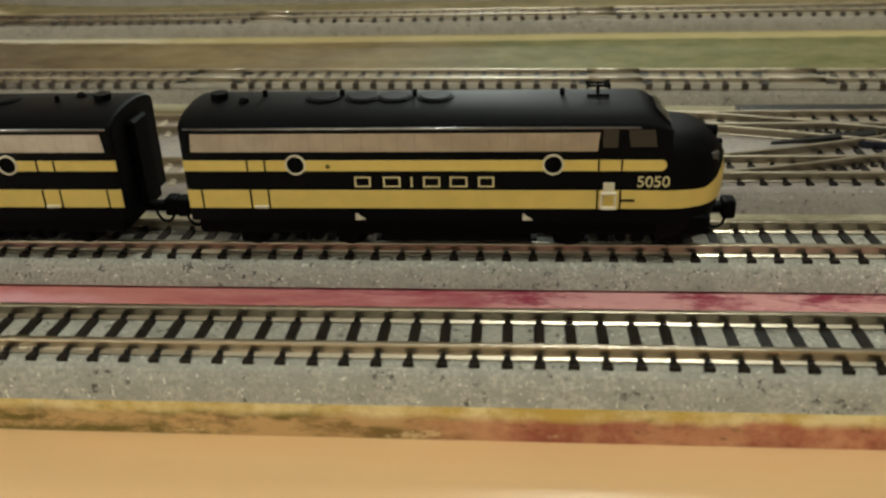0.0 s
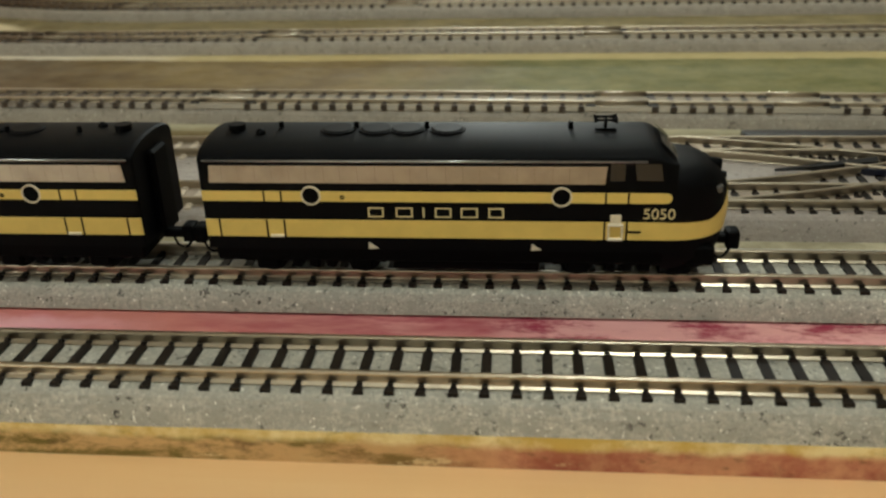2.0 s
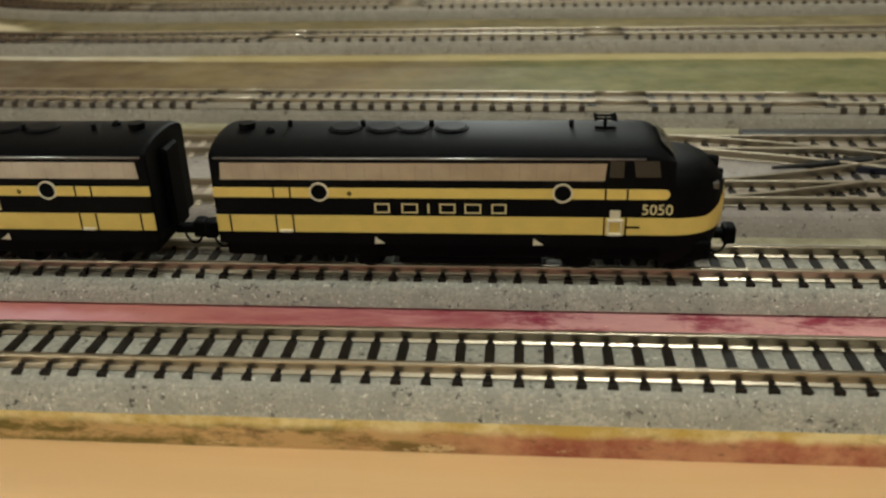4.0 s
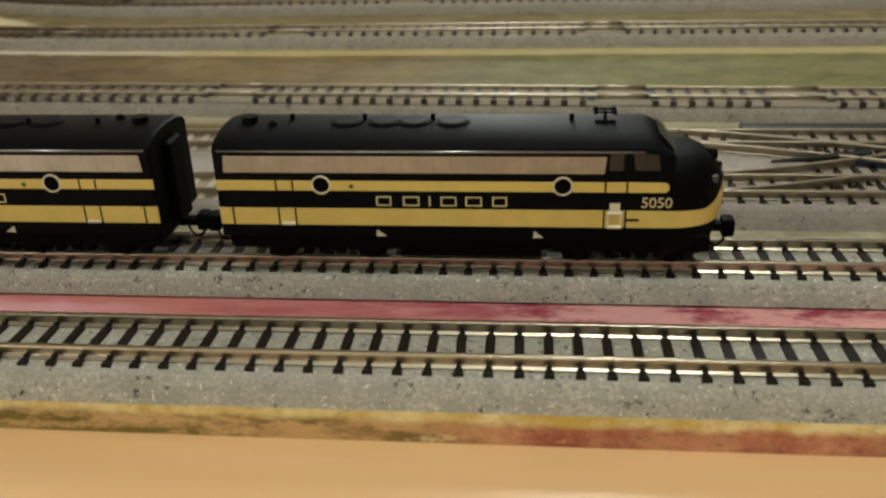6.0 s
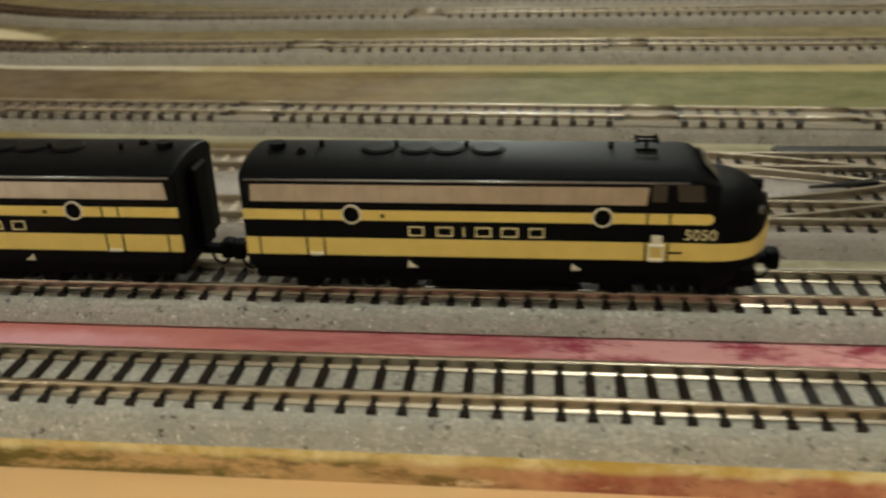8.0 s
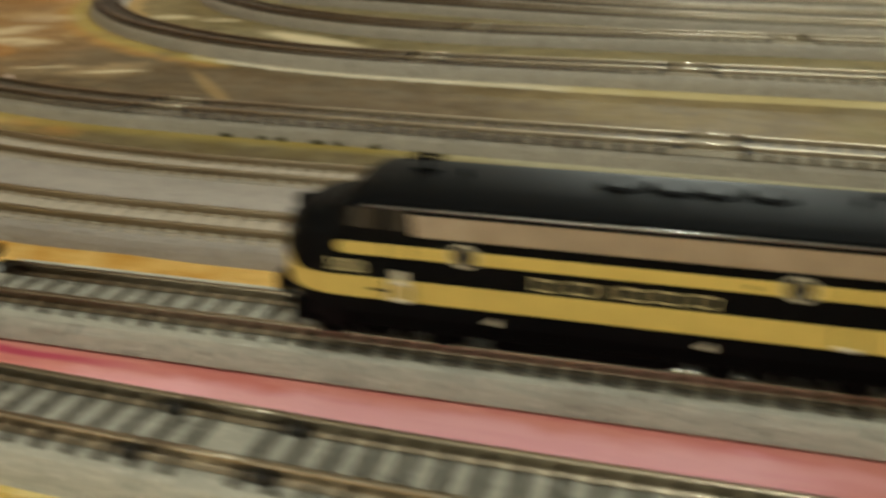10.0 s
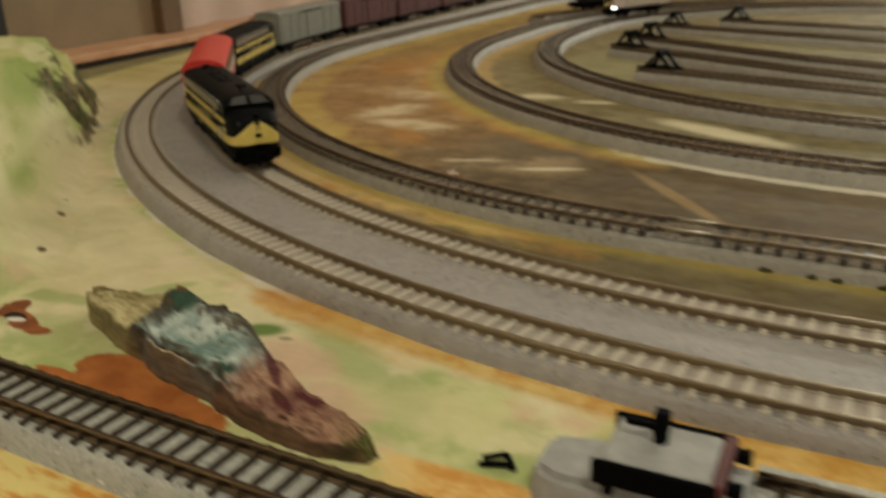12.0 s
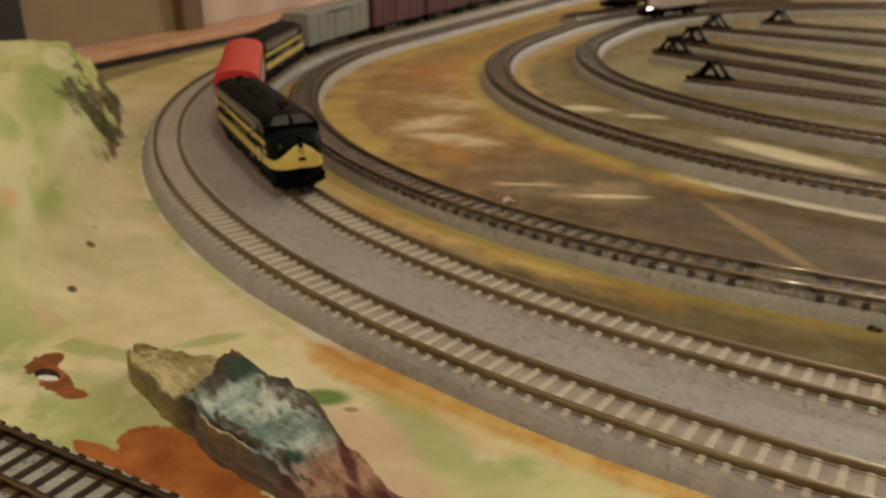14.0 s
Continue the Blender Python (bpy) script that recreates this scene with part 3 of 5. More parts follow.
M_JOINER = plain("black_joiner_plastic", srgb(22, 20, 18), 0.4, vary=0.2)
M_BLACK = plain("black_body_paint", (0.0010, 0.0011, 0.0014), 0.56, vary=0.3, scale=3, spec=0.08, patchy=0.06)
# Pale grey metal that paints the highlight along the engines' roof edge
M_EAVE_SHINE = plain("eave_highlight_metal", (0.30, 0.30, 0.29), 0.24, 0.8, vary=0.2, scale=2, spec=1.0, patchy=0.05)
M_BLACK_M = plain("black_underframe", (0.0014, 0.0014, 0.0014), 0.6, vary=0.3, scale=9, spec=0.05)
M_YELLOW = plain("yellow_stripe_paint", srgb(216, 189, 98), 0.4, vary=0.06, scale=3)
M_CREAM = plain("cream_lettering", srgb(222, 205, 150), 0.4, vary=0.1, scale=5)
M_SILVER = plain("silver_ring", srgb(214, 204, 176), 0.3, vary=0.08, scale=5)
M_GRILLE = plain("stainless_grille", srgb(166, 158, 146), 0.30, 0.75, 0.12, 2.5, patchy=0.1)
M_RAIL_F = graded_rail("dark_end_rail", (0.19, 0.135, 0.085), (0.25, 0.18, 0.115), -26.0, -10.0, 0.45, 1.1)
M_RIB = plain("grille_rib_metal", srgb(136, 126, 112), 0.5, 0.2, 0.1)
M_NAVY = plain("navy_frog_plastic", srgb(22, 24, 40), 0.4, vary=0.2)
M_PALE = plain("pale_engine_paint", srgb(206, 190, 178), 0.4, vary=0.08)
M_GLASS = plain("smoked_window", srgb(30, 29, 28), 0.10, vary=0.1)
M_SCREEN = plain("windscreen_glass", srgb(62, 60, 57), 0.10, vary=0.15)
M_RED = plain("red_roof_paint", srgb(206, 52, 44), 0.42, vary=0.08, scale=3)
M_WINDOWBAND = plain("bronze_window_band", srgb(96, 76, 54), 0.3, vary=0.12, scale=3)
M_WHITE = plain("cream_white_band", srgb(224, 200, 184), 0.4, vary=0.06, scale=3)
M_MAROON = plain("crimson_sill", srgb(158, 44, 56), 0.4, vary=0.1, scale=3)
M_GREYCAR = plain("grey_car_paint", srgb(136, 134, 122), 0.55, vary=0.12, scale=2)
M_BOXCAR = plain("boxcar_red_paint", srgb(92, 46, 42), 0.6, vary=0.25, scale=2)
M_ORANGECAR = plain("orange_car_paint", srgb(186, 92, 46), 0.55, vary=0.15, scale=2)
M_BUMPER = plain("bumper_grey_plastic", srgb(160, 156, 148), 0.7, vary=0.14, scale=2.5, bump=0.3)
M_TABLE = wood("table_wood", srgb(242, 203, 147)[:3], srgb(236, 191, 132)[:3], 0.32, 0.9)
M_LEDGE = wood("ledge_wood", srgb(216, 168, 128)[:3], srgb(196, 144, 104)[:3], 0.45)
M_WALL = plain("wall_paint", srgb(214, 204, 188), 0.8, vary=0.06, scale=0.1)
M_PANEL = plain("tan_panel", srgb(146, 124, 94), 0.7, vary=0.1, scale=0.3)
M_POST = plain("brown_post", srgb(112, 86, 58), 0.5, vary=0.15, scale=0.5)
M_POST_D = plain("dark_post", srgb(44, 38, 36), 0.5, vary=0.2, scale=0.5)
M_CURTAIN = plain("pale_curtain", srgb(208, 184, 168), 0.85, vary=0.06, scale=0.4)
lit = Mat("lit_headlamp", 0.3)
lit.colour((0.9, 0.85, 0.75))
lit.b.inputs["Emission Color"].default_value = (1.0, 0.92, 0.78, 1)
lit.b.inputs["Emission Strength"].default_value = 12.0
M_LAMP = lit.m
M_FLOOR = wood("floor_wood", srgb(112, 98, 84)[:3], srgb(84, 72, 62)[:3], 0.4)


# ---- mesh helpers: everything below is given in centimetres ----
def mesh_of(name, bm, mat, smooth=False):
    me = bpy.data.meshes.new(name)
    bm.normal_update()
    bm.to_mesh(me)
    bm.free()
    me.transform(Matrix.Scale(CM, 4))
    me.materials.append(mat)
    if smooth:
        for p in me.polygons:
            p.use_smooth = True
    return me


def part(name, bm, mat, parent=None, label="", smooth=False):
    ob = new(name, mesh_of(name, bm, mat, smooth))
    ob.parent = parent
    if label:
        ob["label"] = label
    return ob


def at(x, y, z=0.0, turn=0.0):
    return pose(x * CM, y * CM, z * CM, 0, 0, turn)


def thing(name, label, category, m=None, group="", kind=""):
    ob = tagged(new(name), label, category, group, kind)
    ob.empty_display_size = 0.01
    if m is not None:
        ob.matrix_world = m
    return ob


def box(bm, x0, x1, y0, y1, z0, z1, bevel=0.0, seg=1, tx=1.0, ty=1.0):
    """A box; tx, ty shrink its top."""
    made = bmesh.ops.create_cube(bm, size=1)["verts"]
    cx, cy = (x0 + x1) / 2, (y0 + y1) / 2
    for v in made:
        top = v.co.z > 0
        v.co = Vector((cx + v.co.x * (x1 - x0) * (tx if top else 1), cy + v.co.y * (y1 - y0) * (ty if top else 1), z1 if top else z0))
    if bevel:
        edges = list({e for v in made for e in v.link_edges})
        bmesh.ops.bevel(bm, geom=edges, offset=bevel, segments=seg, affect="EDGES", profile=0.6)
    return bm


def tube(bm, p0, p1, r0, r1=None, seg=12):
    p0, p1 = Vector(p0), Vector(p1)
    r1 = r0 if r1 is None else r1
    d = p1 - p0
    m = Matrix.Translation((p0 + p1) / 2) @ d.to_track_quat("Z", "Y").to_matrix().to_4x4()
    bmesh.ops.create_cone(bm, cap_ends=True, segments=seg, radius1=r0, radius2=r1, depth=d.length, matrix=m)
    return bm


def grid(bm, rows, closed=False):
    """Faces between rows of points of equal length."""
    vs = [[bm.verts.new(p) for p in row] for row in rows]
    for a, b in zip(vs, vs[1:]):
        n = len(a)
        for i in range(n if closed else n - 1):
            j = (i + 1) % n
            bm.faces.new((a[i], a[j], b[j], b[i]))
    return vs


# ---- lines of the tracks ----
def straight(a, b, step=1.0):
    a, b = Vector(a), Vector(b)
    n = max(1, round((b - a).length / step))
    return [a.lerp(b, i / n) for i in range(n + 1)]


def arc(cx, cy, r, a0, a1, step=0.8):
    n = max(2, round(abs(radians(a1 - a0)) * r / step))
    return [Vector((cx + r * math.cos(radians(a0 + (a1 - a0) * i / n)), cy + r * math.sin(radians(a0 + (a1 - a0) * i / n)))) for i in range(n + 1)]


def joined(*runs):
    out = []
    for run in runs:
        for p in run:
            if not out or (p - out[-1]).length > 1e-4:
                out.append(p)
    return out


class Line:
    """A way through the plan that can be asked for place and turn at a length."""

    def __init__(self, pts):
        self.pts = pts
        self.s = [0.0]
        for a, b in zip(pts, pts[1:]):
            self.s.append(self.s[-1] + (b - a).length)
        self.length = self.s[-1]
        self.tan = []
        for i in range(len(pts)):
            self.tan.append((pts[min(i + 1, len(pts) - 1)] - pts[max(i - 1, 0)]).normalized())

    def at(self, s):
        s = min(max(s, 0), self.length - 1e-6)
        i = int(np.searchsorted(self.s, s, side="right")) - 1
        f = (s - self.s[i]) / (self.s[i + 1] - self.s[i])
        p = self.pts[i].lerp(self.pts[i + 1], f)
        t = self.tan[i].lerp(self.tan[i + 1], f).normalized()
        return p, t

    def sweep(self, bm, profile, shift=0.0, s0=None, s1=None):
        """Profile: closed loop of (across, height)."""
        rows = []
        ss = self.s if s0 is None else [s0] + [v for v in self.s if s0 < v < s1] + [s1]
        for v in ss:
            p, t = self.at(v)
            n = Vector((-t.y, t.x))
            rows.append([(p.x + n.x * (d + shift), p.y + n.y * (d + shift), h) for d, h in profile])
        vs = grid(bm, rows, closed=True)
        bm.faces.new(vs[0])
        bm.faces.new(list(reversed(vs[-1])))
        bmesh.ops.recalc_face_normals(bm, faces=bm.faces)
        return bm


def u_curve(y, cx, r, x_start, lift=0.0, x_end=None, turn=0.0):
    """From the right along y, round to the left and back at the far side; lift: straight length at the left; turn: small slant."""
    cy = y + r
    th = radians(turn)
    runs = [straight((x_start, y), (cx, y)), arc(cx, cy, r, 270, 180)]
    if lift:
        runs.append(straight((cx - r, cy), (cx - r, cy + lift)))
    runs.append(arc(cx, cy + lift, r, 180, 90))
    runs.append(straight((cx, cy + lift + r), (x_start if x_end is None else x_end, cy + lift + r)))
    return Line([Vector((p.x - th * (p.y - y), p.y + th * p.x)) for p in joined(*runs)])


def smooth_line(ctrl, step=0.8):
    """Catmull-Rom through points."""
    c = [Vector(p) for p in ctrl]
    c = [c[0] * 2 - c[1]] + c + [c[-1] * 2 - c[-2]]
    out = []
    for i in range(1, len(c) - 2):
        n = max(1, round((c[i + 1] - c[i]).length / step))
        for k in range(n):
            t = k / n
            out.append(0.5 * (2 * c[i] + (c[i + 1] - c[i - 1]) * t + (2 * c[i - 1] - 5 * c[i] + 4 * c[i + 1] - c[i + 2]) * t * t + (3 * c[i] - c[i - 1] - 3 * c[i + 1] + c[i + 2]) * t ** 3))
    out.append(c[-2])
    return Line(out)


NEAR = smooth_line([(34, 8.25), (16, 8.25), (4, 8.25), (-6, 8.25), (-12, 8.28), (-17, 8.45), (-22, 8.66), (-27, 8.86), (-32, 9.08), (-38, 9.4), (-48, 10.0), (-60, 10.9)])
SIDING = Line(straight((34, 11.55), (-20.9, 11.62)))
OUTER = u_curve(15.06, -19.35, 41.4, 34, 30, turn=0.15)
INNER = u_curve(18.36, -19.35, 38.1, 34, 30, turn=0.15)
BROWN = u_curve(22.78, -24.27, 31.5, 34, 30, turn=-2.06)
LOOP_A = u_curve(32.44, -17.82, 28.2, 40, 6.5, turn=-0.31)
LOOP_B = u_curve(39.75, -16.70, 24.9, 40, 3)
RAIL_TOP, BED = 0.72, 0.50
RAIL = [(-0.125, 0.515), (0.125, 0.515), (0.123, 0.531), (0.052, 0.534), (0.043, 0.56), (0.043, 0.62), (0.050, 0.66), (0.050, 0.700), (0.042, 0.712), (0.022, 0.718), (0.0, 0.72), (-0.022, 0.718), (-0.042, 0.712), (-0.050, 0.700), (-0.050, 0.66), (-0.043, 0.62), (-0.043, 0.56), (-0.052, 0.534), (-0.123, 0.531)]


SLIM_RAIL = [(d * 0.62 if h < 0.55 else d, h) for d, h in RAIL]


def bed_profile(lo, hi, lifted=False):
    """Ballast shoulder between two offsets, sides rounded; lifted: a thin gap under the rim of the foot."""
    side = [(-0.10, -0.01), (-0.10, 0.045), (0.0, 0.05)] if lifted else [(0.02, -0.01), (0.0, 0.04)]
    side += [(-0.03, 0.14), (-0.08, 0.28), (-0.15, 0.41), (-0.22, 0.47), (-0.30, BED)]
    return [(hi + d, z) for d, z in side] + [(lo - d, z) for d, z in reversed(side)]


def tie_mesh(name, mat, wide, neck=0.045, flare=0.085, tall=0.042):
    """A moulded tie, narrow under the rails and flared at its ends, with clips over the rails' feet."""
    bm = bmesh.new()
    half = [(0.0, wide / 2), (0.34, wide / 2), (0.40, neck), (0.60, neck), (0.66, flare * 0.8), (0.77, flare)]
    side = [(w, y) for y, w in half]
    outline = side + [(-w, y) for w, y in reversed(side)] + [(-w, -y) for w, y in side[1:]] + [(w, -y) for w, y in reversed(side[1:])]
    lo = [bm.verts.new((x, y, BED - 0.06)) for x, y in outline]
    hi = [bm.verts.new((x * 0.94, y * 0.985, BED + tall)) for x, y in outline]
    bm.faces.new(hi)
    n = len(outline)
    for i in range(n):
        bm.faces.new((lo[i], lo[(i + 1) % n], hi[(i + 1) % n], hi[i]))
    bmesh.ops.recalc_face_normals(bm, faces=bm.faces)
    for y in (-0.585, -0.405, 0.405, 0.585):
        box(bm, -neck * 0.95, neck * 0.95, y - 0.04, y + 0.04, BED + tall - 0.012, BED + tall + 0.043, 0, tx=0.8, ty=0.6)
    return mesh_of(name, bm, mat)


TIE_BROWN = tie_mesh("tie", M_TIE_F, 0.19, 0.06, 0.095, 0.108)
TIE_DARK, TIE_PALE = tie_mesh("tie", M_TIE, 0.165), tie_mesh("tie", M_TIE_C, 0.17, 0.075, 0.085)
PITCH = 0.463


def lay_ties(line, parent, me, s0, s1, gaps=(), pitch=PITCH):
    """Single ties from s0 to s1, but for the gaps."""
    s = s0
    while s < s1:
        if not any(a < s < b for a, b in gaps):
            p, t = line.at(s)
            ob = new("tie", me)
            ob.parent = parent
            ob.matrix_world = at(p.x, p.y, random.uniform(-0.005, 0.005), math.degrees(math.atan2(t.y, t.x)) + random.uniform(-0.6, 0.6))
        s += pitch


def far_ties(line, parent, mat, s0, s1, gaps=(), wide=0.17, pitch=PITCH, tall=0.045):
    """Distant ties joined into one mesh."""
    bm = bmesh.new()
    s = s0
    while s < s1:
        if not any(a < s < b for a, b in gaps):
            p, t = line.at(s)
            n = Vector((-t.y, t.x))
            c = [Vector((p.x, p.y)) + t * (a * wide / 2) + n * (b * 0.77) for a, b in ((-1, -1), (1, -1), (1, 1), (-1, 1))]
            lo = [bm.verts.new((q.x, q.y, BED - 0.02)) for q in c]
            hi = [bm.verts.new((q.x, q.y, BED + tall)) for q in c]
            bm.faces.new(hi)
            for i in range(4):
                bm.faces.new((lo[i], lo[(i + 1) % 4], hi[(i + 1) % 4], hi[i]))
        s += pitch
    bmesh.ops.recalc_face_normals(bm, faces=bm.faces)
    ob = part("tie_row", bm, mat, parent)
    ob["kind"] = "stuff"
    return ob


def rails(line, parent, mat, section=RAIL):
    for side in (-0.495, 0.495):
        part("rail", line.sweep(bmesh.new(), section, side), mat, parent, smooth=True)


def joint(line, parent, s):
    """Black joiner blocks on both rails, either side of a joint."""
    for ds in (-0.9, 0.9):
        p, t = line.at(s + ds)
        n = Vector((-t.y, t.x))
        for side in (-0.495, 0.495):
            if ds < 0:
                fat = [(a * 1.05, 0.50 + (h - 0.50) * 1.02) for a, h in SLIM_RAIL]
                part("joint_rail", line.sweep(bmesh.new(), fat, side, s - 0.76, s + 0.76), M_RAIL_J, parent, "bright bare rail at a joint", smooth=True)
            bm = bmesh.new()
            box(bm, -0.14, 0.14, -0.17, 0.17, BED - 0.01, BED + 0.13, 0.02)
            ob = part("joiner", bm, M_JOINER, parent)
            ob.matrix_world = at(p.x + n.x * side, p.y + n.y * side, 0, math.degrees(math.atan2(t.y, t.x)))


def s_of_x(line, x):
    """Length along a line where it first passes x on its near straight."""
    return next(s for s, p in zip(line.s, line.pts) if p.x <= x)


def track(name, label, line, tie_me, tie_mat, rail_mat, bed_mat, near, joints=(), lo=-1.0, hi=1.0, wide=0.17, pitch=PITCH, infill=None, lifted=False):
    ob = thing(name, label, "model track", group="model railway tracks")
    part("roadbed", line.sweep(bmesh.new(), bed_profile(lo, hi, lifted)), bed_mat, ob, "grey moulded ballast roadbed")
    rails(line, ob, rail_mat)
    if infill:
        part("infill", line.sweep(bmesh.new(), [(-0.74, BED - 0.05), (0.74, BED - 0.05), (0.70, BED + 0.085), (-0.70, BED + 0.085)]), infill, ob, "added strip between the ties, shade and glare coloured in")
    js = [s_of_x(line, x) for x in joints]
    bare = 0.80 if pitch > 0.5 else 0.22
    gaps = [(s - bare, s + bare) for s in js]
    s0, s1 = near
    tall = 0.108 if infill else 0.045
    if s1 > s0:
        lay_ties(line, ob, tie_me, s0, s1, gaps, pitch)
    if s0 > 0.5:
        far_ties(line, ob, tie_mat, 0.2, s0 - pitch / 2, gaps, wide, pitch, tall)
    if s1 < line.length - 0.5:
        far_ties(line, ob, tie_mat, max(s1, 0.2), line.length, gaps, wide, pitch, tall)
    for s in js:
        joint(line, ob, s)
    return ob


# ---- the room ----
def wall_slab(name, x0, x1, y0, y1, z0, z1, mat, label):
    return tagged(part(name, box(bmesh.new(), x0, x1, y0, y1, z0, z1), mat), label, name.split("_")[0], kind="structure")


wall_slab("floor", -82, 300, -200, 320, -80, -75, M_FLOOR, "dark brown wooden floorboards of the room")
wall_slab("ceiling", -82, 300, -200, 320, 165, 170, M_WALL, "plain pale painted ceiling")
wall_slab("wall_west", -82, -76, -200, 320, -75, 165, M_WALL, "pale painted wall behind the layout")
wall_slab("wall_east", 294, 300, -200, 320, -75, 165, M_WALL, "pale painted wall of the room")
wall_slab("wall_south", -76, 294, -200, -194, -75, 165, M_WALL, "pale painted wall of the room")
wall_slab("wall_north", -76, 294, 314, 320, -75, 165, M_WALL, "pale painted wall of the room")

# low wooden ledge, panel, posts and curtain along the west wall
ledge = thing("window_ledge", "reddish brown wooden ledge along the wall", "ledge", kind="structure")
part("ledge_board", box(bmesh.new(), -75, -69.6, 20, 150, 0.15, 0.65, 0.08, 2), M_LEDGE, ledge)
# The apron's dark paint stands for the shadow under the ledge
part("ledge_apron", box(bmesh.new(), -75, -70.4, 20, 150, -4.0, 0.148), M_POST_D, ledge, "apron painted dark for the shadow under the ledge")
frame_w = thing("window_frame", "tan panel between a dark post and a brown post", "window", kind="structure")
part("panel", box(bmesh.new(), -74.4, -73.4, 40.2, 54.5, 0.65, 60), M_PANEL, frame_w, "plain tan panel")
part("post", box(bmesh.new(), -74.8, -72.6, 38.0, 40.2, 0.65, 60, 0.1), M_POST_D, frame_w, "dark painted post")
part("post", box(bmesh.new(), -74.8, -72.4, 54.5, 56.8, 0.65, 60, 0.1), M_POST, frame_w, "brown wooden post")


def curtain(y0, y1, x, z0, z1):
    bm = bmesh.new()
    n = 120
    def fold(i, back):
        return (x - back + 0.45 * math.sin(i * 0.55) + 0.25 * math.sin(i * 0.21 + 1), y0 + (y1 - y0) * i / n)
    loop = [fold(i, 0.0) for i in range(n + 1)] + [fold(i, 0.3) for i in range(n, -1, -1)]
    grid(bm, [[(a, c, z) for a, c in loop] for z in (z0, z0 + 5, z1)], closed=True)
    bmesh.ops.recalc_face_normals(bm, faces=bm.faces)
    return bm


for y0, y1 in ((56.9, 130), (22, 37.9)):
    tagged(part("curtain", curtain(y0, y1, -73.6, 0.7, 60), M_CURTAIN, smooth=True), "pale pinkish curtain hanging in soft folds to the ledge", "curtain", "curtains by the panel")


# ---- table and layout board ----
def table():
    ob = thing("table", "honey-coloured wooden table carrying the layout board", "table")
    part("tabletop", box(bmesh.new(), -70, 120, -14, 175, -3.0, -0.56, 0.3, 3), M_TABLE, ob)
    for x in (-60, 112):
        for y in (-8, 168):
            part("leg", box(bmesh.new(), x - 3, x + 3, y - 3, y + 3, -75, -3.0, 0.3), M_TABLE, ob)
    return ob


table()


def board():
    bm = bmesh.new()
    front = [(60, 7.2), (16, 7.2), (-4, 7.2), (-12, 7.24), (-17, 7.30), (-22, 7.22), (-28, 7.05), (-40, 6.9), (-68.1, 7.6)]
    outline = front + [(-68.1, 150), (60, 150)]
    lo = [bm.verts.new((x, y, -0.555)) for x, y in outline]
    hi = [bm.verts.new((x, y + 0.03, 0.0)) for x, y in outline]
    bm.faces.new(hi)
    bm.faces.new(list(reversed(lo)))
    n = len(outline)
    rim = [bm.faces.new((lo[i], lo[(i + 1) % n], hi[(i + 1) % n], hi[i])) for i in range(n)]
    bmesh.ops.recalc_face_normals(bm, faces=bm.faces)
    return tagged(part("ground", bm, M_BOARD), "layout board brushed with ochre, brown, green and pink paint", "layout board", kind="structure")


board()


# ---- locomotive ----
HALF = 0.94
SIDE = [(HALF, 0.62), (HALF, 0.84), (HALF, 1.2), (HALF, 1.75), (HALF, 2.2), (0.937, 2.25), (0.925, 2.29), (0.895, 2.33), (0.83, 2.375), (0.70, 2.425), (0.5, 2.47), (0.26, 2.495), (0.0, 2.505)]


def ring_at(z):
    """Front reach and half width of the nose at a height above the rail."""
    zs = (0.14, 0.2, 0.5, 0.7, 1.0, 1.3, 1.6, 1.75, 1.86, 1.95, 2.02, 2.07, 2.09)
    xf = (4.12, 4.2, 4.34, 4.40, 4.46, 4.47, 4.43, 4.37, 4.30, 4.20, 4.08, 3.90, 3.6)
    ws = (0.74, 0.82, HALF, HALF, HALF, HALF, HALF, 0.935, 0.90, 0.84, 0.74, 0.56, 0.3)
    return np.interp(z, zs, xf), np.interp(z, zs, ws)


def nose_at(u, z, out=0.0):
    """u from -1 (one side) over 0 (front) to 1 (other side)."""
    xf, w = ring_at(z)
    a = abs(u) * math.pi / 2
    x = 3.3 + (xf - 3.3 + out) * max(0.0, math.cos(a)) ** 0.78
    y = (w + out) * math.sin(a) ** 0.82
    return (x, math.copysign(y, u), z)


def hull():
    bm = bmesh.new()
    def section(x, top, squeeze=1.0):
        pts = [(y * squeeze, z if z < 2.2 else 2.2 + (z - 2.2) * max(0.02, (top - 2.2) / 0.305)) for y, z in SIDE]
        return [(x, y, z) for y, z in pts] + [(x, -y, z) for y, z in reversed(pts[:-1])]
    rows = [section(-4.60, 2.46, 0.955), section(-4.585, 2.48, 0.975), section(-4.55, 2.495, 0.99), section(-4.48, 2.505)]
    rows += [section(x, 2.505) for x in np.arange(-4.0, 3.05, 0.5)]
    rows += [section(3.08, 2.49), section(3.18, 2.45), section(3.28, 2.37), section(3.38, 2.27), section(3.46, 2.18)]
    grid(bm, rows)
    for row in (rows[0], list(reversed(rows[-1]))):
        bm.faces.new([bm.verts.new(p) for p in row])
    bmesh.ops.recalc_face_normals(bm, faces=bm.faces)
    return bm


def nose():
    bm = bmesh.new()
    levels = (0.14, 0.2, 0.35, 0.5, 0.62, 0.75, 0.9, 1.1, 1.3, 1.5, 1.65, 1.75, 1.83, 1.90, 1.96, 2.01, 2.045, 2.07, 2.09)
    us = [i / 14 for i in range(-14, 15)]
    vs = grid(bm, [[nose_at(u, z) for u in us] for z in levels])
    bm.faces.new(vs[-1])
    bm.faces.new(list(reversed(vs[0])))
    bmesh.ops.recalc_face_normals(bm, faces=bm.faces)
    return bm


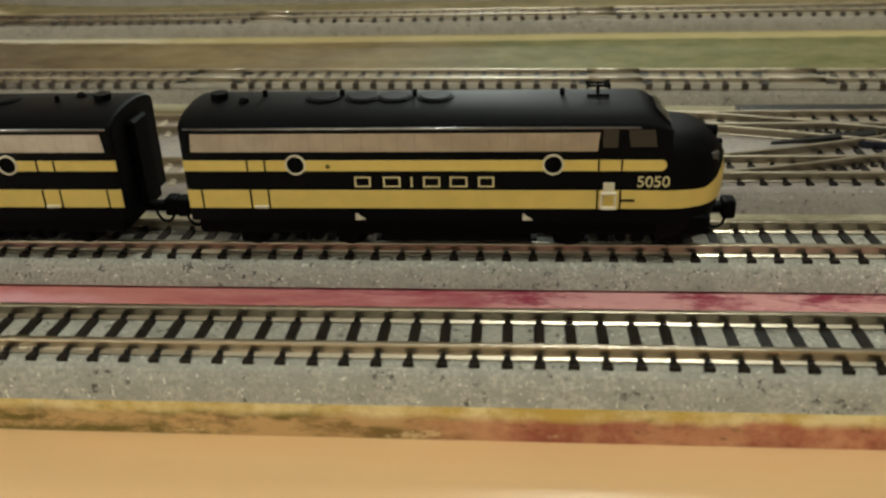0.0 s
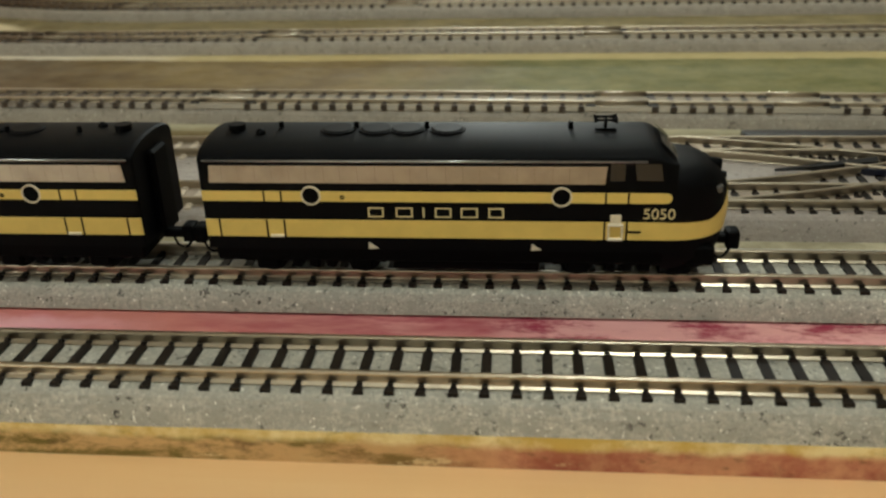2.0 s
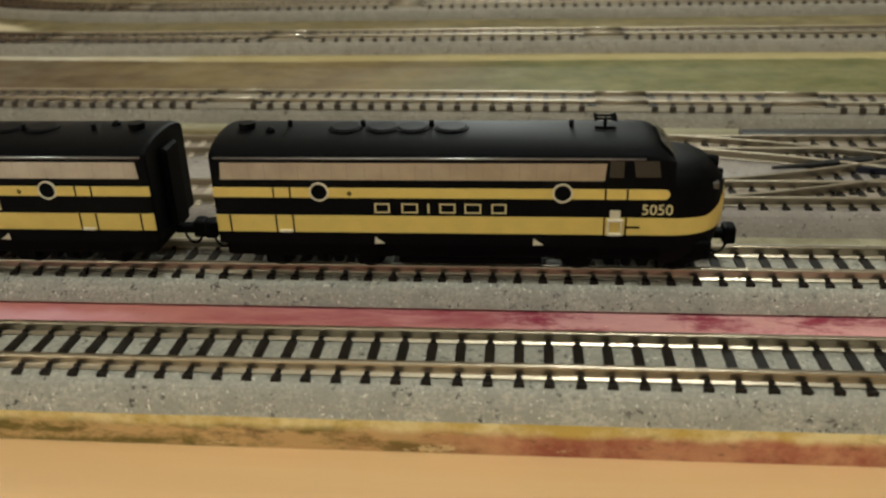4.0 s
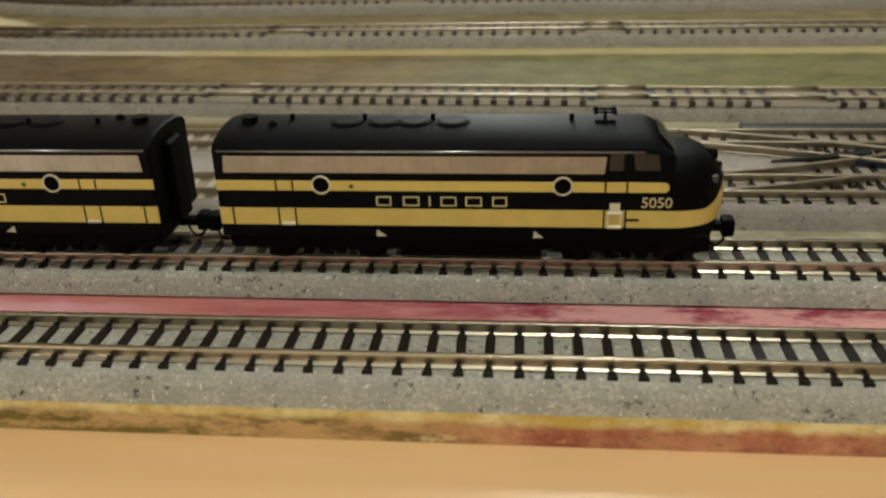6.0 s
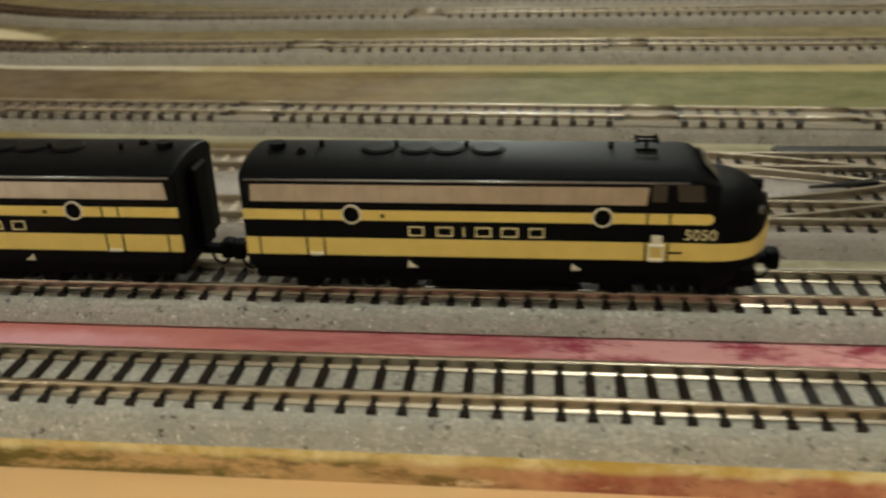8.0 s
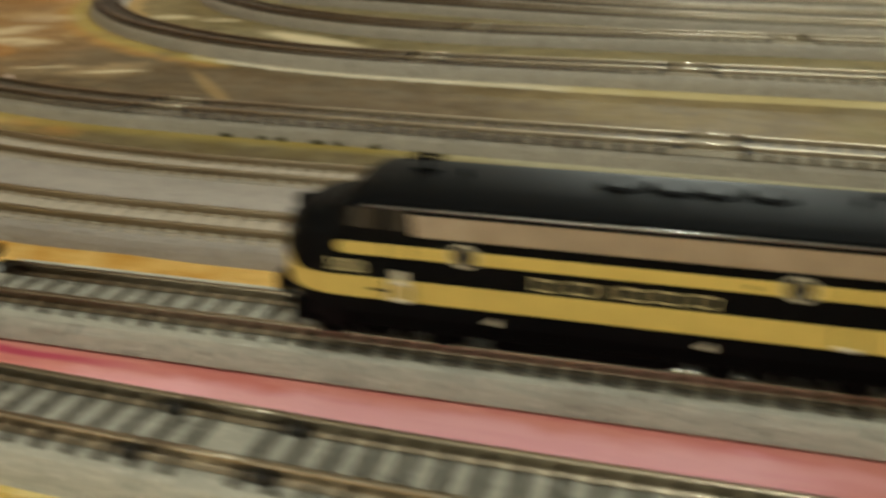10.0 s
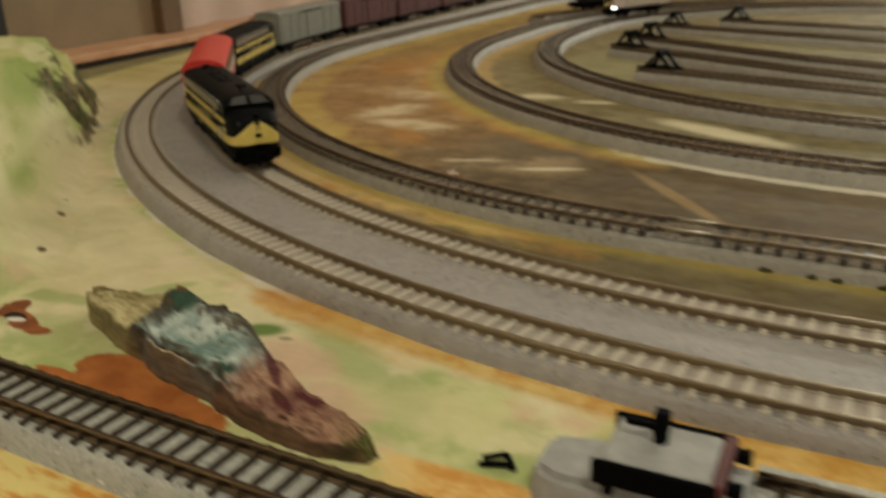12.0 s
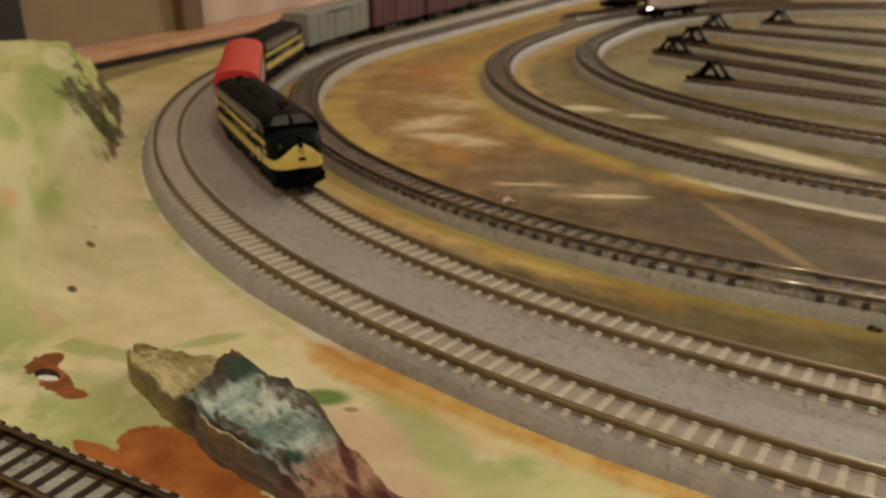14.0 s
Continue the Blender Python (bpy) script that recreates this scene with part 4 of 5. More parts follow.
def plate(x0, x1, z0, z1, side, depth=0.012, slant=0.0):
    """A thin panel lying on the flank."""
    bm = bmesh.new()
    y = HALF
    box(bm, x0, x1, *sorted((side * (y - 0.01), side * (y + depth))), z0, z1)
    if slant:
        for v in bm.verts:
            if v.co.z > (z0 + z1) / 2:
                v.co.x += slant
    return bm


def ring(x, z, side, r0, r1, depth):
    bm = bmesh.new()
    n = 24
    y0, y1 = side * (HALF - 0.005), side * (HALF + depth)
    loops = []
    for r, y in ((r1, y0), (r1, y1), (r0, y1), (r0, y0)):
        loops.append([(x + r * math.cos(2 * math.pi * i / n), y, z + r * math.sin(2 * math.pi * i / n)) for i in range(n)])
    grid(bm, loops, closed=True)
    bmesh.ops.recalc_face_normals(bm, faces=bm.faces)
    return bm


def letter_blocks(side):
    """Six cream blocks where the road name stands."""
    bm = bmesh.new()
    xs = ((-1.70, -1.43), (-1.22, -0.93), (-0.76, -0.73), (-0.55, -0.27), (-0.11, 0.18), (0.36, 0.62))
    for x0, x1 in xs:
        a, b = (x0, x1) if side < 0 else (-1.08 - x1, -1.08 - x0)
        y = sorted((side * (HALF - 0.005), side * (HALF + 0.008)))
        if x1 - x0 < 0.1:
            box(bm, a, b, *y, 1.24, 1.42)
            continue
        for z0, z1 in ((1.24, 1.262), (1.398, 1.42)):
            box(bm, a, b, *y, z0, z1)
        for q in (a, b - 0.026):
            box(bm, q, q + 0.026, *y, 1.262, 1.398)
    return bm


def number(side):
    curve = bpy.data.curves.new("number", "FONT")
    curve.body, curve.size, curve.extrude = "5050", 0.27 * CM, 0.004 * CM
    curve.space_character = 1.0
    ob = new("number", curve)
    me = bpy.data.meshes.new_from_object(ob)
    bpy.data.objects.remove(ob)
    me.materials.append(M_CREAM)
    ob = new("road_number", me)
    if side < 0:
        ob.matrix_world = pose(2.93 * CM, -(HALF + 0.006) * CM, 1.245 * CM, 90, 0, 0)
    else:
        ob.matrix_world = pose(3.55 * CM, (HALF + 0.006) * CM, 1.245 * CM, 90, 0, 180)
    return ob


def truck(parent, x):
    frame_ob = part("truck", box(bmesh.new(), x - 1.25, x + 1.25, -0.55, 0.55, 0.22, 0.55, 0.05), M_BLACK_M, parent)
    for side in (-1, 1):
        bm = bmesh.new()
        y = side * 0.74
        box(bm, x - 1.3, x + 1.3, y - 0.07, y + 0.07, 0.30, 0.48, 0.03)
        for dx in (-0.85, 0.85):
            box(bm, x + dx - 0.2, x + dx + 0.2, y - 0.11, y + 0.11, 0.16, 0.46, 0.04)
        for dx in (-0.3, 0.0, 0.3):
            box(bm, x + dx - 0.09, x + dx + 0.09, y - 0.1, y + 0.1, 0.2, 0.55, 0.03)
        part("side_frame", bm, M_BLACK_M, frame_ob)
        for dx in (-0.85, 0.85):
            tube_y = side * 0.46
            part("wheel", tube(bmesh.new(), (x + dx, tube_y - 0.09, 0.32), (x + dx, tube_y + 0.09, 0.32), 0.32, seg=20), M_BLACK_M, frame_ob)


def coupler(parent, x, way, reach=0.42):
    """Shank, knuckle and a bent wire pin hanging under it."""
    def span(a, b):
        return sorted((x + way * a, x + way * b))
    bm = bmesh.new()
    box(bm, *span(0, reach - 0.14), -0.11, 0.11, 0.42, 0.58, 0.03)
    box(bm, *span(reach - 0.24, reach), -0.2, 0.16, 0.34, 0.68, 0.07, 2)
    c = part("coupler", bm, M_BLACK_M, parent)
    pts = [(x + way * (reach - 0.32 + 0.17 * math.cos(a)), -0.08, 0.40 - 0.26 * math.sin(a)) for a in np.linspace(0, math.pi, 9)]
    bm = bmesh.new()
    for p, q in zip(pts, pts[1:]):
        tube(bm, p, q, 0.028, seg=6)
    part("uncoupling_pin", bm, M_BLACK, c)


def locomotive(label, group="black and yellow diesels"):
    ob = thing("diesel_locomotive", label, "model locomotive", group=group)
    part("body", hull(), M_BLACK, ob, smooth=True)
    part("nose", nose(), M_BLACK, ob, smooth=True)
    part("underframe", box(bmesh.new(), -4.5, 4.2, -0.86, 0.86, 0.34, 0.70, 0.04), M_BLACK_M, ob)
    part("fuel_tank", box(bmesh.new(), -1.35, 1.25, -0.8, 0.8, 0.16, 0.62, 0.08, 2), M_BLACK_M, ob)
    truck(ob, -2.75)
    truck(ob, 2.75)
    coupler(ob, -4.55, -1, 0.615)
    coupler(ob, 4.36, 1)
    for side in (-1, 1):
        low = part("lower_stripe", plate(-4.58, 3.32, 0.86, 1.185, side), M_YELLOW, ob, "yellow painted band")
        up = part("upper_stripe", plate(-4.58, 3.30, 1.525, 1.71, side), M_YELLOW, ob, "thin yellow painted band")
        part("stripe_tip", ring(3.30, 1.6175, side, 0.002, 0.0925, 0.012), M_YELLOW, up)
        part("grille", plate(-4.42, 2.28, 1.86, 2.17, side, 0.01, 0.03), M_GRILLE, ob, "brushed stainless side grille")
        for k in range(22):
            x = -4.2 + k * 0.295 + random.uniform(-0.02, 0.02)
            part("grille_rib", plate(x, x + 0.008, 1.865, 2.165, side, 0.013), M_RIB, ob)
        part("filler_cap", ring(-2.13, 1.605, side, 0.012, 0.04, 0.014), M_BLACK_M, ob, "small round filler cap")
        for x in (-2.67, 1.58):
            part("porthole", ring(x, 1.635, side, 0.146, 0.175, 0.03), M_SILVER, ob, "porthole with a bright ring")
            part("porthole_glass", ring(x, 1.635, side, 0.002, 0.15, 0.016), M_BLACK_M, ob)
        # Strip added along the eave to carry the roof edge's highlight
        part("drip_rail", tube(bmesh.new(), (-4.5, side * (HALF - 0.012), 2.245), (2.95, side * (HALF - 0.012), 2.245), 0.027, seg=12), M_EAVE_SHINE, ob, "pale metal strip standing for the highlight on the roof edge", smooth=True)
        part("lettering", letter_blocks(side), M_CREAM, ob, "cream blocks of lettering")
        n = number(side)
        n.parent = ob
        for x in (-4.33, -3.49, -3.18, 2.31, 2.68):
            part("door_seam", plate(x - 0.016, x + 0.016, 0.86, 1.185, side, 0.016), M_BLACK, low)
        for x in (-3.49, -3.19, 2.31, 2.68):
            part("door_seam", plate(x - 0.016, x + 0.016, 1.525, 1.71, side, 0.016), M_BLACK, up)
        bm = bmesh.new()
        for z0, z1 in ((0.86, 0.905), (1.12, 1.165)):
            box(bm, 2.36, 2.62, *sorted((side * HALF, side * (HALF + 0.07))), z0, z1, 0.012)
        for x in (2.36, 2.585):
            box(bm, x, x + 0.035, *sorted((side * HALF, side * (HALF + 0.06))), 0.88, 1.15)
        box(bm, 2.4, 2.58, *sorted((side * HALF, side * (HALF + 0.02))), 1.16, 1.32)
        part("cab_step", bm, M_SILVER, ob, "bright metal step")
        part("rear_step", box(bmesh.new(), -3.44, -3.2, *sorted((side * HALF, side * (HALF + 0.05))), 0.86, 0.91, 0.012), M_SILVER, ob, "bright metal step")
        part("cab_window", plate(2.80, 3.22, 1.93, 2.22, side, 0.008, -0.05), M_GLASS, ob, "grey cab side window")
        part("cab_door_window", plate(2.36, 2.6, 1.92, 2.22, side, 0.006), M_GLASS, ob)
        part("ventilator", plate(2.68, 2.92, 0.99, 1.03, side, 0.02), M_BLACK_M, low)
        for x in (-1.72, 1.10):
            bm = bmesh.new()
            f = [(x, 0.77), (x + 0.17, 0.65), (x - 0.01, 0.64)]
            rows = [[(a, side * y, z) for a, z in f] for y in (HALF - 0.02, HALF + 0.012)]
            grid(bm, rows, closed=True)
            bm.faces.new([v for v in bm.verts][:3])
            bm.faces.new([v for v in bm.verts][3:])
            bmesh.ops.recalc_face_normals(bm, faces=bm.faces)
            part("tank_bracket", bm, M_SILVER, ob, "small pale bracket")
        # windscreen pane
        bm = bmesh.new()
        q = [(3.19, 0.06, 2.47), (3.19, 0.54, 2.425), (3.44, 0.72, 2.20), (3.47, 0.08, 2.20)]
        vs = [bm.verts.new((x + 0.035, side * y, z + 0.03)) for x, y, z in q]
        bm.faces.new(vs)
        bmesh.ops.solidify(bm, geom=bm.faces[:], thickness=0.012)
        part("windscreen", bm, M_SCREEN, ob, "grey sloping windscreen pane")
        # yellow band round the nose, rising to a point at the front
        bm = bmesh.new()
        us = [side * i / 16 for i in range(17)]
        rows = []
        for k in range(5):
            row = []
            for u in us:
                a = 1 - abs(u)
                lift = min(max((a - 0.36) / 0.60, 0.0), 1.0)
                top = 1.185 + 0.56 * lift ** 1.6 * (1.6 - 0.6 * lift)
                bot = 0.86 + 0.10 * max(0.0, a) ** 2
                row.append(nose_at(u, bot + (top - bot) * k / 4, 0.012))
            rows.append(row)
        grid(bm, rows)
        bmesh.ops.recalc_face_normals(bm, faces=bm.faces)
        part("nose_band", bm, M_YELLOW, ob, "yellow band sweeping up the nose", smooth=True)
        # number board and grab rail on the nose flank
        bm = bmesh.new()
        x, y, z = nose_at(side * 0.42, 1.68)
        box(bm, x - 0.10, x + 0.05, y - 0.06, y + 0.06, z - 0.07, z + 0.07, 0.02)
        part("number_board", bm, M_SCREEN, ob)
    part("nose_herald", tube(bmesh.new(), (4.40, 0, 1.5), (4.475, 0, 1.5), 0.085, seg=20), M_BLACK, ob)
    part("herald_face", tube(bmesh.new(), (4.40, 0, 1.5), (4.482, 0, 1.5), 0.06, seg=20), M_YELLOW, ob)
    part("nose_plate", box(bmesh.new(), 4.40, 4.495, -0.12, 0.12, 1.2, 1.32), M_BLACK, ob)
    part("headlight", tube(bmesh.new(), (4.05, 0, 1.90), (4.33, 0, 1.88), 0.12, 0.11, 20), M_BLACK_M, ob)
    part("headlight", tube(bmesh.new(), (4.2, 0, 1.68), (4.43, 0, 1.66), 0.10, 0.09, 20), M_BLACK_M, ob)
    # roof details
    for x in (-2.30, -1.62, -1.08, -0.38):
        bm = bmesh.new()
        tube(bm, (x, 0, 2.45), (x, 0, 2.525), 0.34, 0.31, 24)
        tube(bm, (x, 0, 2.525), (x, 0, 2.545), 0.29, 0.25, 24)
        part("roof_fan", bm, M_BLACK, ob)
    for x in (-2.0, -0.75, -3.35, 1.75):
        part("lifting_lug", tube(bmesh.new(), (x, 0.12, 2.45), (x, 0.12, 2.61), 0.05, 0.04, 10), M_BLACK, ob)
    part("steam_vent", tube(bmesh.new(), (-4.12, 0, 2.45), (-4.12, 0, 2.61), 0.15, 0.15, 18), M_BLACK, ob)
    bm = bmesh.new()
    bmesh.ops.create_uvsphere(bm, u_segments=12, v_segments=8, radius=0.09, matrix=Matrix.Translation((-3.64, -0.2, 2.50)))
    part("exhaust_cap", bm, M_BLACK, ob, smooth=True)
    bm = bmesh.new()
    tube(bm, (2.33, 0, 2.45), (2.33, 0, 2.70), 0.03, seg=8)
    box(bm, 2.15, 2.52, -0.06, 0.06, 2.47, 2.54, 0.02)
    part("horn_bracket", bm, M_BLACK, ob)
    for dy in (-0.1, 0.1):
        bm = bmesh.new()
        tube(bm, (2.20, dy, 2.70), (2.42, dy, 2.70), 0.022, 0.022, 8)
        tube(bm, (2.42, dy, 2.70), (2.52, dy, 2.70), 0.025, 0.06, 10)
        tube(bm, (2.20, dy, 2.70), (2.13, dy, 2.70), 0.025, 0.05, 10)
        part("air_horn", bm, M_BLACK, ob)
    # rear end
    bm = bmesh.new()
    box(bm, -4.72, -4.58, -0.32, 0.32, 0.66, 2.2, 0.05)
    part("diaphragm", bm, M_BLACK_M, ob)
    return ob


front_unit = locomotive("black model diesel with yellow bands, nose towards the turnout")
front_unit.matrix_world = at(0.0, 11.55, RAIL_TOP)
rear_unit = copy_thing(front_unit, at(-10.33, 11.55, RAIL_TOP, 180))
rear_unit["label"] = "black model diesel with yellow bands, nose towards the bumper"


# ---- cars of the moving train ----
def car_shell(length, half, z0, z1, rise, end=0.06):
    """Box body with an arched roof."""
    bm = bmesh.new()
    L = length / 2
    pts = [(half, z0), (half, z1)] + [(half * math.cos(a), z1 + rise * math.sin(a)) for a in np.linspace(0.25, math.pi / 2, 6)]
    pts = pts + [(-y, z) for y, z in reversed(pts[:-1])]
    vs = grid(bm, [[(x, y, z) for y, z in pts] for x in (-L, L)], closed=True)
    bm.faces.new(vs[0])
    bm.faces.new(list(reversed(vs[1])))
    bmesh.ops.recalc_face_normals(bm, faces=bm.faces)
    return bm


def car_trucks(ob, length):
    for s in (-1, 1):
        x = s * (length / 2 - 1.4)
        t = part("truck", box(bmesh.new(), x - 0.8, x + 0.8, -0.66, 0.66, 0.2, 0.55, 0.06), M_BLACK_M, ob)
        for dx in (-0.5, 0.5):
            for y in (-0.46, 0.46):
                part("wheel", tube(bmesh.new(), (x + dx, y - 0.08, 0.28), (x + dx, y + 0.08, 0.28), 0.28, seg=16), M_BLACK_M, t)
        coupler(ob, s * length / 2, s)
    part("floor_frame", box(bmesh.new(), -length / 2 + 0.2, length / 2 - 0.2, -0.7, 0.7, 0.42, 0.7, 0.04), M_BLACK_M, ob)


def coach():
    length = 9.6
    ob = thing("passenger_coach", "red-roofed passenger coach with white and crimson bands", "model coach")
    part("body", car_shell(length, 0.93, 0.66, 2.2, 0.06), M_MAROON, ob, "crimson lower body")
    part("roof", car_shell(length + 0.03, 0.95, 2.2, 2.24, 0.42), M_RED, ob, "bright red arched roof")
    for side in (-1, 1):
        part("white_band", box(bmesh.new(), -length / 2 - 0.01, length / 2 + 0.01, *sorted((side * 0.9, side * 0.945)), 1.12, 1.6), M_WHITE, ob, "creamy white band")
        part("window_band", box(bmesh.new(), -length / 2 + 0.03, length / 2 - 0.03, *sorted((side * 0.9, side * 0.942)), 1.62, 2.18), M_WINDOWBAND, ob, "bronze window band")
        part("lettering", box(bmesh.new(), -3.2, 3.4, *sorted((side * 0.93, side * 0.952)), 1.27, 1.33), M_MAROON, ob)
    for x in (-1, 1):
        part("end_band", box(bmesh.new(), *sorted((x * (length / 2 - 0.02), x * (length / 2 + 0.02))), -0.93, 0.93, 1.12, 1.6), M_WHITE, ob, "creamy white band")
        part("end_panel", box(bmesh.new(), *sorted((x * (length / 2 - 0.02), x * (length / 2 + 0.02))), -0.93, 0.93, 1.62, 2.25), M_RED, ob)
    car_trucks(ob, length)
    return ob


def boxcar(length, mat, label, ribs=8):
    ob = thing("boxcar", label, "model freight car", group="freight cars of the train")
    part("body", car_shell(length, 0.9, 0.7, 2.55, 0.16), mat, ob)
    part("roof", car_shell(length + 0.08, 0.93, 2.56, 2.6, 0.17), mat, ob)
    for side in (-1, 1):
        d = part("sliding_door", box(bmesh.new(), -0.75, 0.75, *sorted((side * 0.88, side * 0.96)), 0.78, 2.45, 0.03), mat, ob)
        part("door_rail", box(bmesh.new(), -1.5, 1.5, *sorted((side * 0.88, side * 0.97)), 2.45, 2.52), M_BLACK_M, d)
        for k in range(ribs):
            x = -length / 2 + 0.3 + k * (length - 0.6) / (ribs - 1)
            if abs(x) > 0.85:
                part("rib", box(bmesh.new(), x - 0.03, x + 0.03, *sorted((side * 0.88, side * 0.93)), 0.75, 2.5), mat, ob)
    car_trucks(ob, length)
    return ob


def on_line(ob, line, s, reverse=False):
    """Stands a car with its middle at length s."""
    a, _ = line.at(s - 2.6)
    b, _ = line.at(s + 2.6)
    d = b - a
    mid = (a + b) / 2
    ob.matrix_world = at(mid.x, mid.y, RAIL_TOP, math.degrees(math.atan2(d.y, d.x)) + (180 if not reverse else 0))
    return ob


# the lead engine's nose stands on the curve of the inner double track
S0 = s_of_x(INNER, -19.35) + radians(31.6) * 38.1
lead = copy_thing(front_unit, at(0, 0))
lead["label"] = "black model diesel leading the train round the curve"
on_line(lead, INNER, S0 + 4.6)
on_line(coach(), INNER, S0 + 4.6 + 4.7 + 0.55 + 4.8)
second = copy_thing(front_unit, at(0, 0))
second["label"] = "black model diesel coupled behind the red-roofed coach"
s = S0 + 4.6 + 4.7 + 0.55 + 9.6 + 0.55 + 4.7
on_line(second, INNER, s, True)
s += 4.7
for length, mat, label in ((9.2, M_GREYCAR, "plain grey boxcar of the train"), (8.0, M_BOXCAR, "dull red-brown boxcar of the train"), (8.0, M_BOXCAR, "dull red-brown boxcar of the train"), (8.0, M_BOXCAR, "dull red-brown boxcar of the train"), (8.0, M_ORANGECAR, "faded orange boxcar of the train")):
    s += 0.5 + length / 2
    on_line(boxcar(length, mat, label), INNER, s)
    s += length / 2


# ---- bumper at the end of the siding ----
def siding_bumper():
    ob = thing("track_bumper", "grey ballast-coloured track bumper with black buffer beam", "track bumper", at(-22.4, 11.72))
    bm = bmesh.new()
    outline = [(1.6, -1.0), (1.6, 1.0), (-0.6, 1.0), (-2.0, 0.55), (-2.0, -0.75), (-1.6, -1.0)]
    lo = [bm.verts.new((x, y, 0)) for x, y in outline]
    hi = [bm.verts.new((x - 0.05 * (1 if x > 0 else -1), y * 0.8, 0.52)) for x, y in outline]
    bm.faces.new(hi)
    for i in range(len(outline)):
        j = (i + 1) % len(outline)
        bm.faces.new((lo[i], lo[j], hi[j], hi[i]))
    bmesh.ops.recalc_face_normals(bm, faces=bm.faces)
    bmesh.ops.bevel(bm, geom=bm.edges[:], offset=0.12, segments=2, affect="EDGES")
    part("base", bm, M_BUMPER, ob, "grey sloping base")
    part("block", box(bmesh.new(), -0.8, 0.95, -0.74, 0.64, 0.48, 1.05, 0.09, 3), M_BUMPER, ob, "grey plastic block")
    part("side_plank", box(bmesh.new(), -0.9, 1.05, -0.84, -0.74, 0.60, 1.04, 0.04, 2), M_BLACK_M, ob, "black plank")
    part("side_plank", box(bmesh.new(), -0.9, 1.05, 0.64, 0.74, 0.62, 1.08, 0.03), M_BLACK_M, ob, "black plank")
    part("buffer_beam", box(bmesh.new(), 0.95, 1.15, -0.8, 0.72, 0.66, 1.08, 0.03), M_BOXCAR, ob, "dark brown buffer beam")
    for x in (-0.6, 0.55):
        part("foot", box(bmesh.new(), x - 0.08, x + 0.08, -0.9, -0.74, 0.5, 0.64), M_BLACK_M, ob)
    lampp = part("marker_lamp", tube(bmesh.new(), (0.0, 0.1, 1.05), (0.0, 0.1, 1.22), 0.12, seg=14), M_BLACK_M, ob, "black marker lamp")
    part("lamp_head", box(bmesh.new(), -0.13, 0.13, -0.03, 0.23, 1.2, 1.62, 0.05, 2), M_BLACK_M, lampp)
    part("lamp_arm", box(bmesh.new(), -0.6, -0.1, 0.05, 0.15, 1.25, 1.37, 0.02), M_BLACK_M, lampp)
    for s in (-0.495, 0.495):
        part("buffer", tube(bmesh.new(), (1.15, s, 0.86), (1.4, s, 0.86), 0.12, 0.14, 14), M_BLACK_M, ob)
    return ob


siding_bumper()
bm = bmesh.new()
for a, b in (((-25.45, 11.55, 0.04), (-25.05, 11.66, 0.16)), ((-25.05, 11.66, 0.16), (-24.8, 11.4, 0.06)), ((-25.45, 11.35, 0.04), (-24.9, 11.48, 0.10))):
    tube(bm, a, b, 0.06, seg=6)
tagged(part("loose_joiner", bm, M_BLACK_M), "small black track joiner lying on the painted board", "joiner")


def clump(x, y, long):
    """A flat scrap of dark scenic moss."""
    bm = bmesh.new()
    bmesh.ops.create_icosphere(bm, subdivisions=3, radius=1.0)
    for v in bm.verts:
        k = 1 + 0.5 * noise.noise(v.co * 1.7 + Vector((x, y, 0)))
        v.co = Vector((v.co.x * long * k, v.co.y * 0.09 * k, max(-0.2, v.co.z) * 0.09 * k))
    ob = part("moss_clump", bm, M_MOSS)
    ob.matrix_world = at(x, y, 0.02, random.uniform(-12, 12))
    return tagged(ob, "small dark scrap of moss at the track's foot", "moss", "moss scraps by the track")


for x, long in ((-22.0, 0.17), (-20.8, 0.13), (-20.2, 0.15), (-19.0, 0.2), (-18.4, 0.12), (-17.3, 0.16)):
    clump(x, 21.88 - 0.036 * x, long)


def wire_pin(x, y):
    ob = thing("wire_pin", "thin bent wire pin standing in the ballast", "pin", at(x, y))
    part("shaft", tube(bmesh.new(), (0, 0, 0.05), (0.02, 0.03, 0.62), 0.018, seg=6), M_TIE, ob)
    part("head", tube(bmesh.new(), (-0.16, 0.03, 0.62), (0.16, 0.03, 0.60), 0.022, seg=6), M_TIE, ob)
    return ob


wire_pin(-24.2, 22.95)
bm = bmesh.new()
for a, c, e in (((-34.0, 27.9, 0.0), (-33.75, 28.0, 0.12), 0.07), ((-33.85, 28.05, 0.03), (-33.6, 27.9, 0.10), 0.06), ((-34.05, 28.0, 0.05), (-33.85, 28.1, 0.16), 0.06)):
    tube(bm, a, c, e, e * 0.5, 6)
tagged(part("plaster_chip", bm, M_WHITE), "small white plaster chip lying on the board", "plaster chip")


def stop(x, y, turn):
    ob = thing("buffer_stop", "small black A-shaped buffer stop on a siding", "buffer stop", at(x, y, 0, turn), "buffer stops")
    for s in (-0.45, 0.45):
        for reach in (0.85, -0.85):
            part("strut", box(bmesh.new(), -0.11, 0.11, s - 0.10, s + 0.10, 0.70, 1.62, 0.02), M_BLACK_M, ob)
            for v in ob.children[-1].data.vertices:
                v.co.x += reach * CM * (1 - (v.co.z / CM - 0.70) / 0.92)
        part("foot_rail", box(bmesh.new(), -1.3, 1.1, s - 0.09, s + 0.09, 0.66, 0.80, 0.02), M_BLACK_M, ob)
    part("cross_beam", box(bmesh.new(), -0.17, 0.17, -0.62, 0.62, 1.40, 1.74, 0.05), M_BLACK_M, ob, "black cross beam")
    return ob


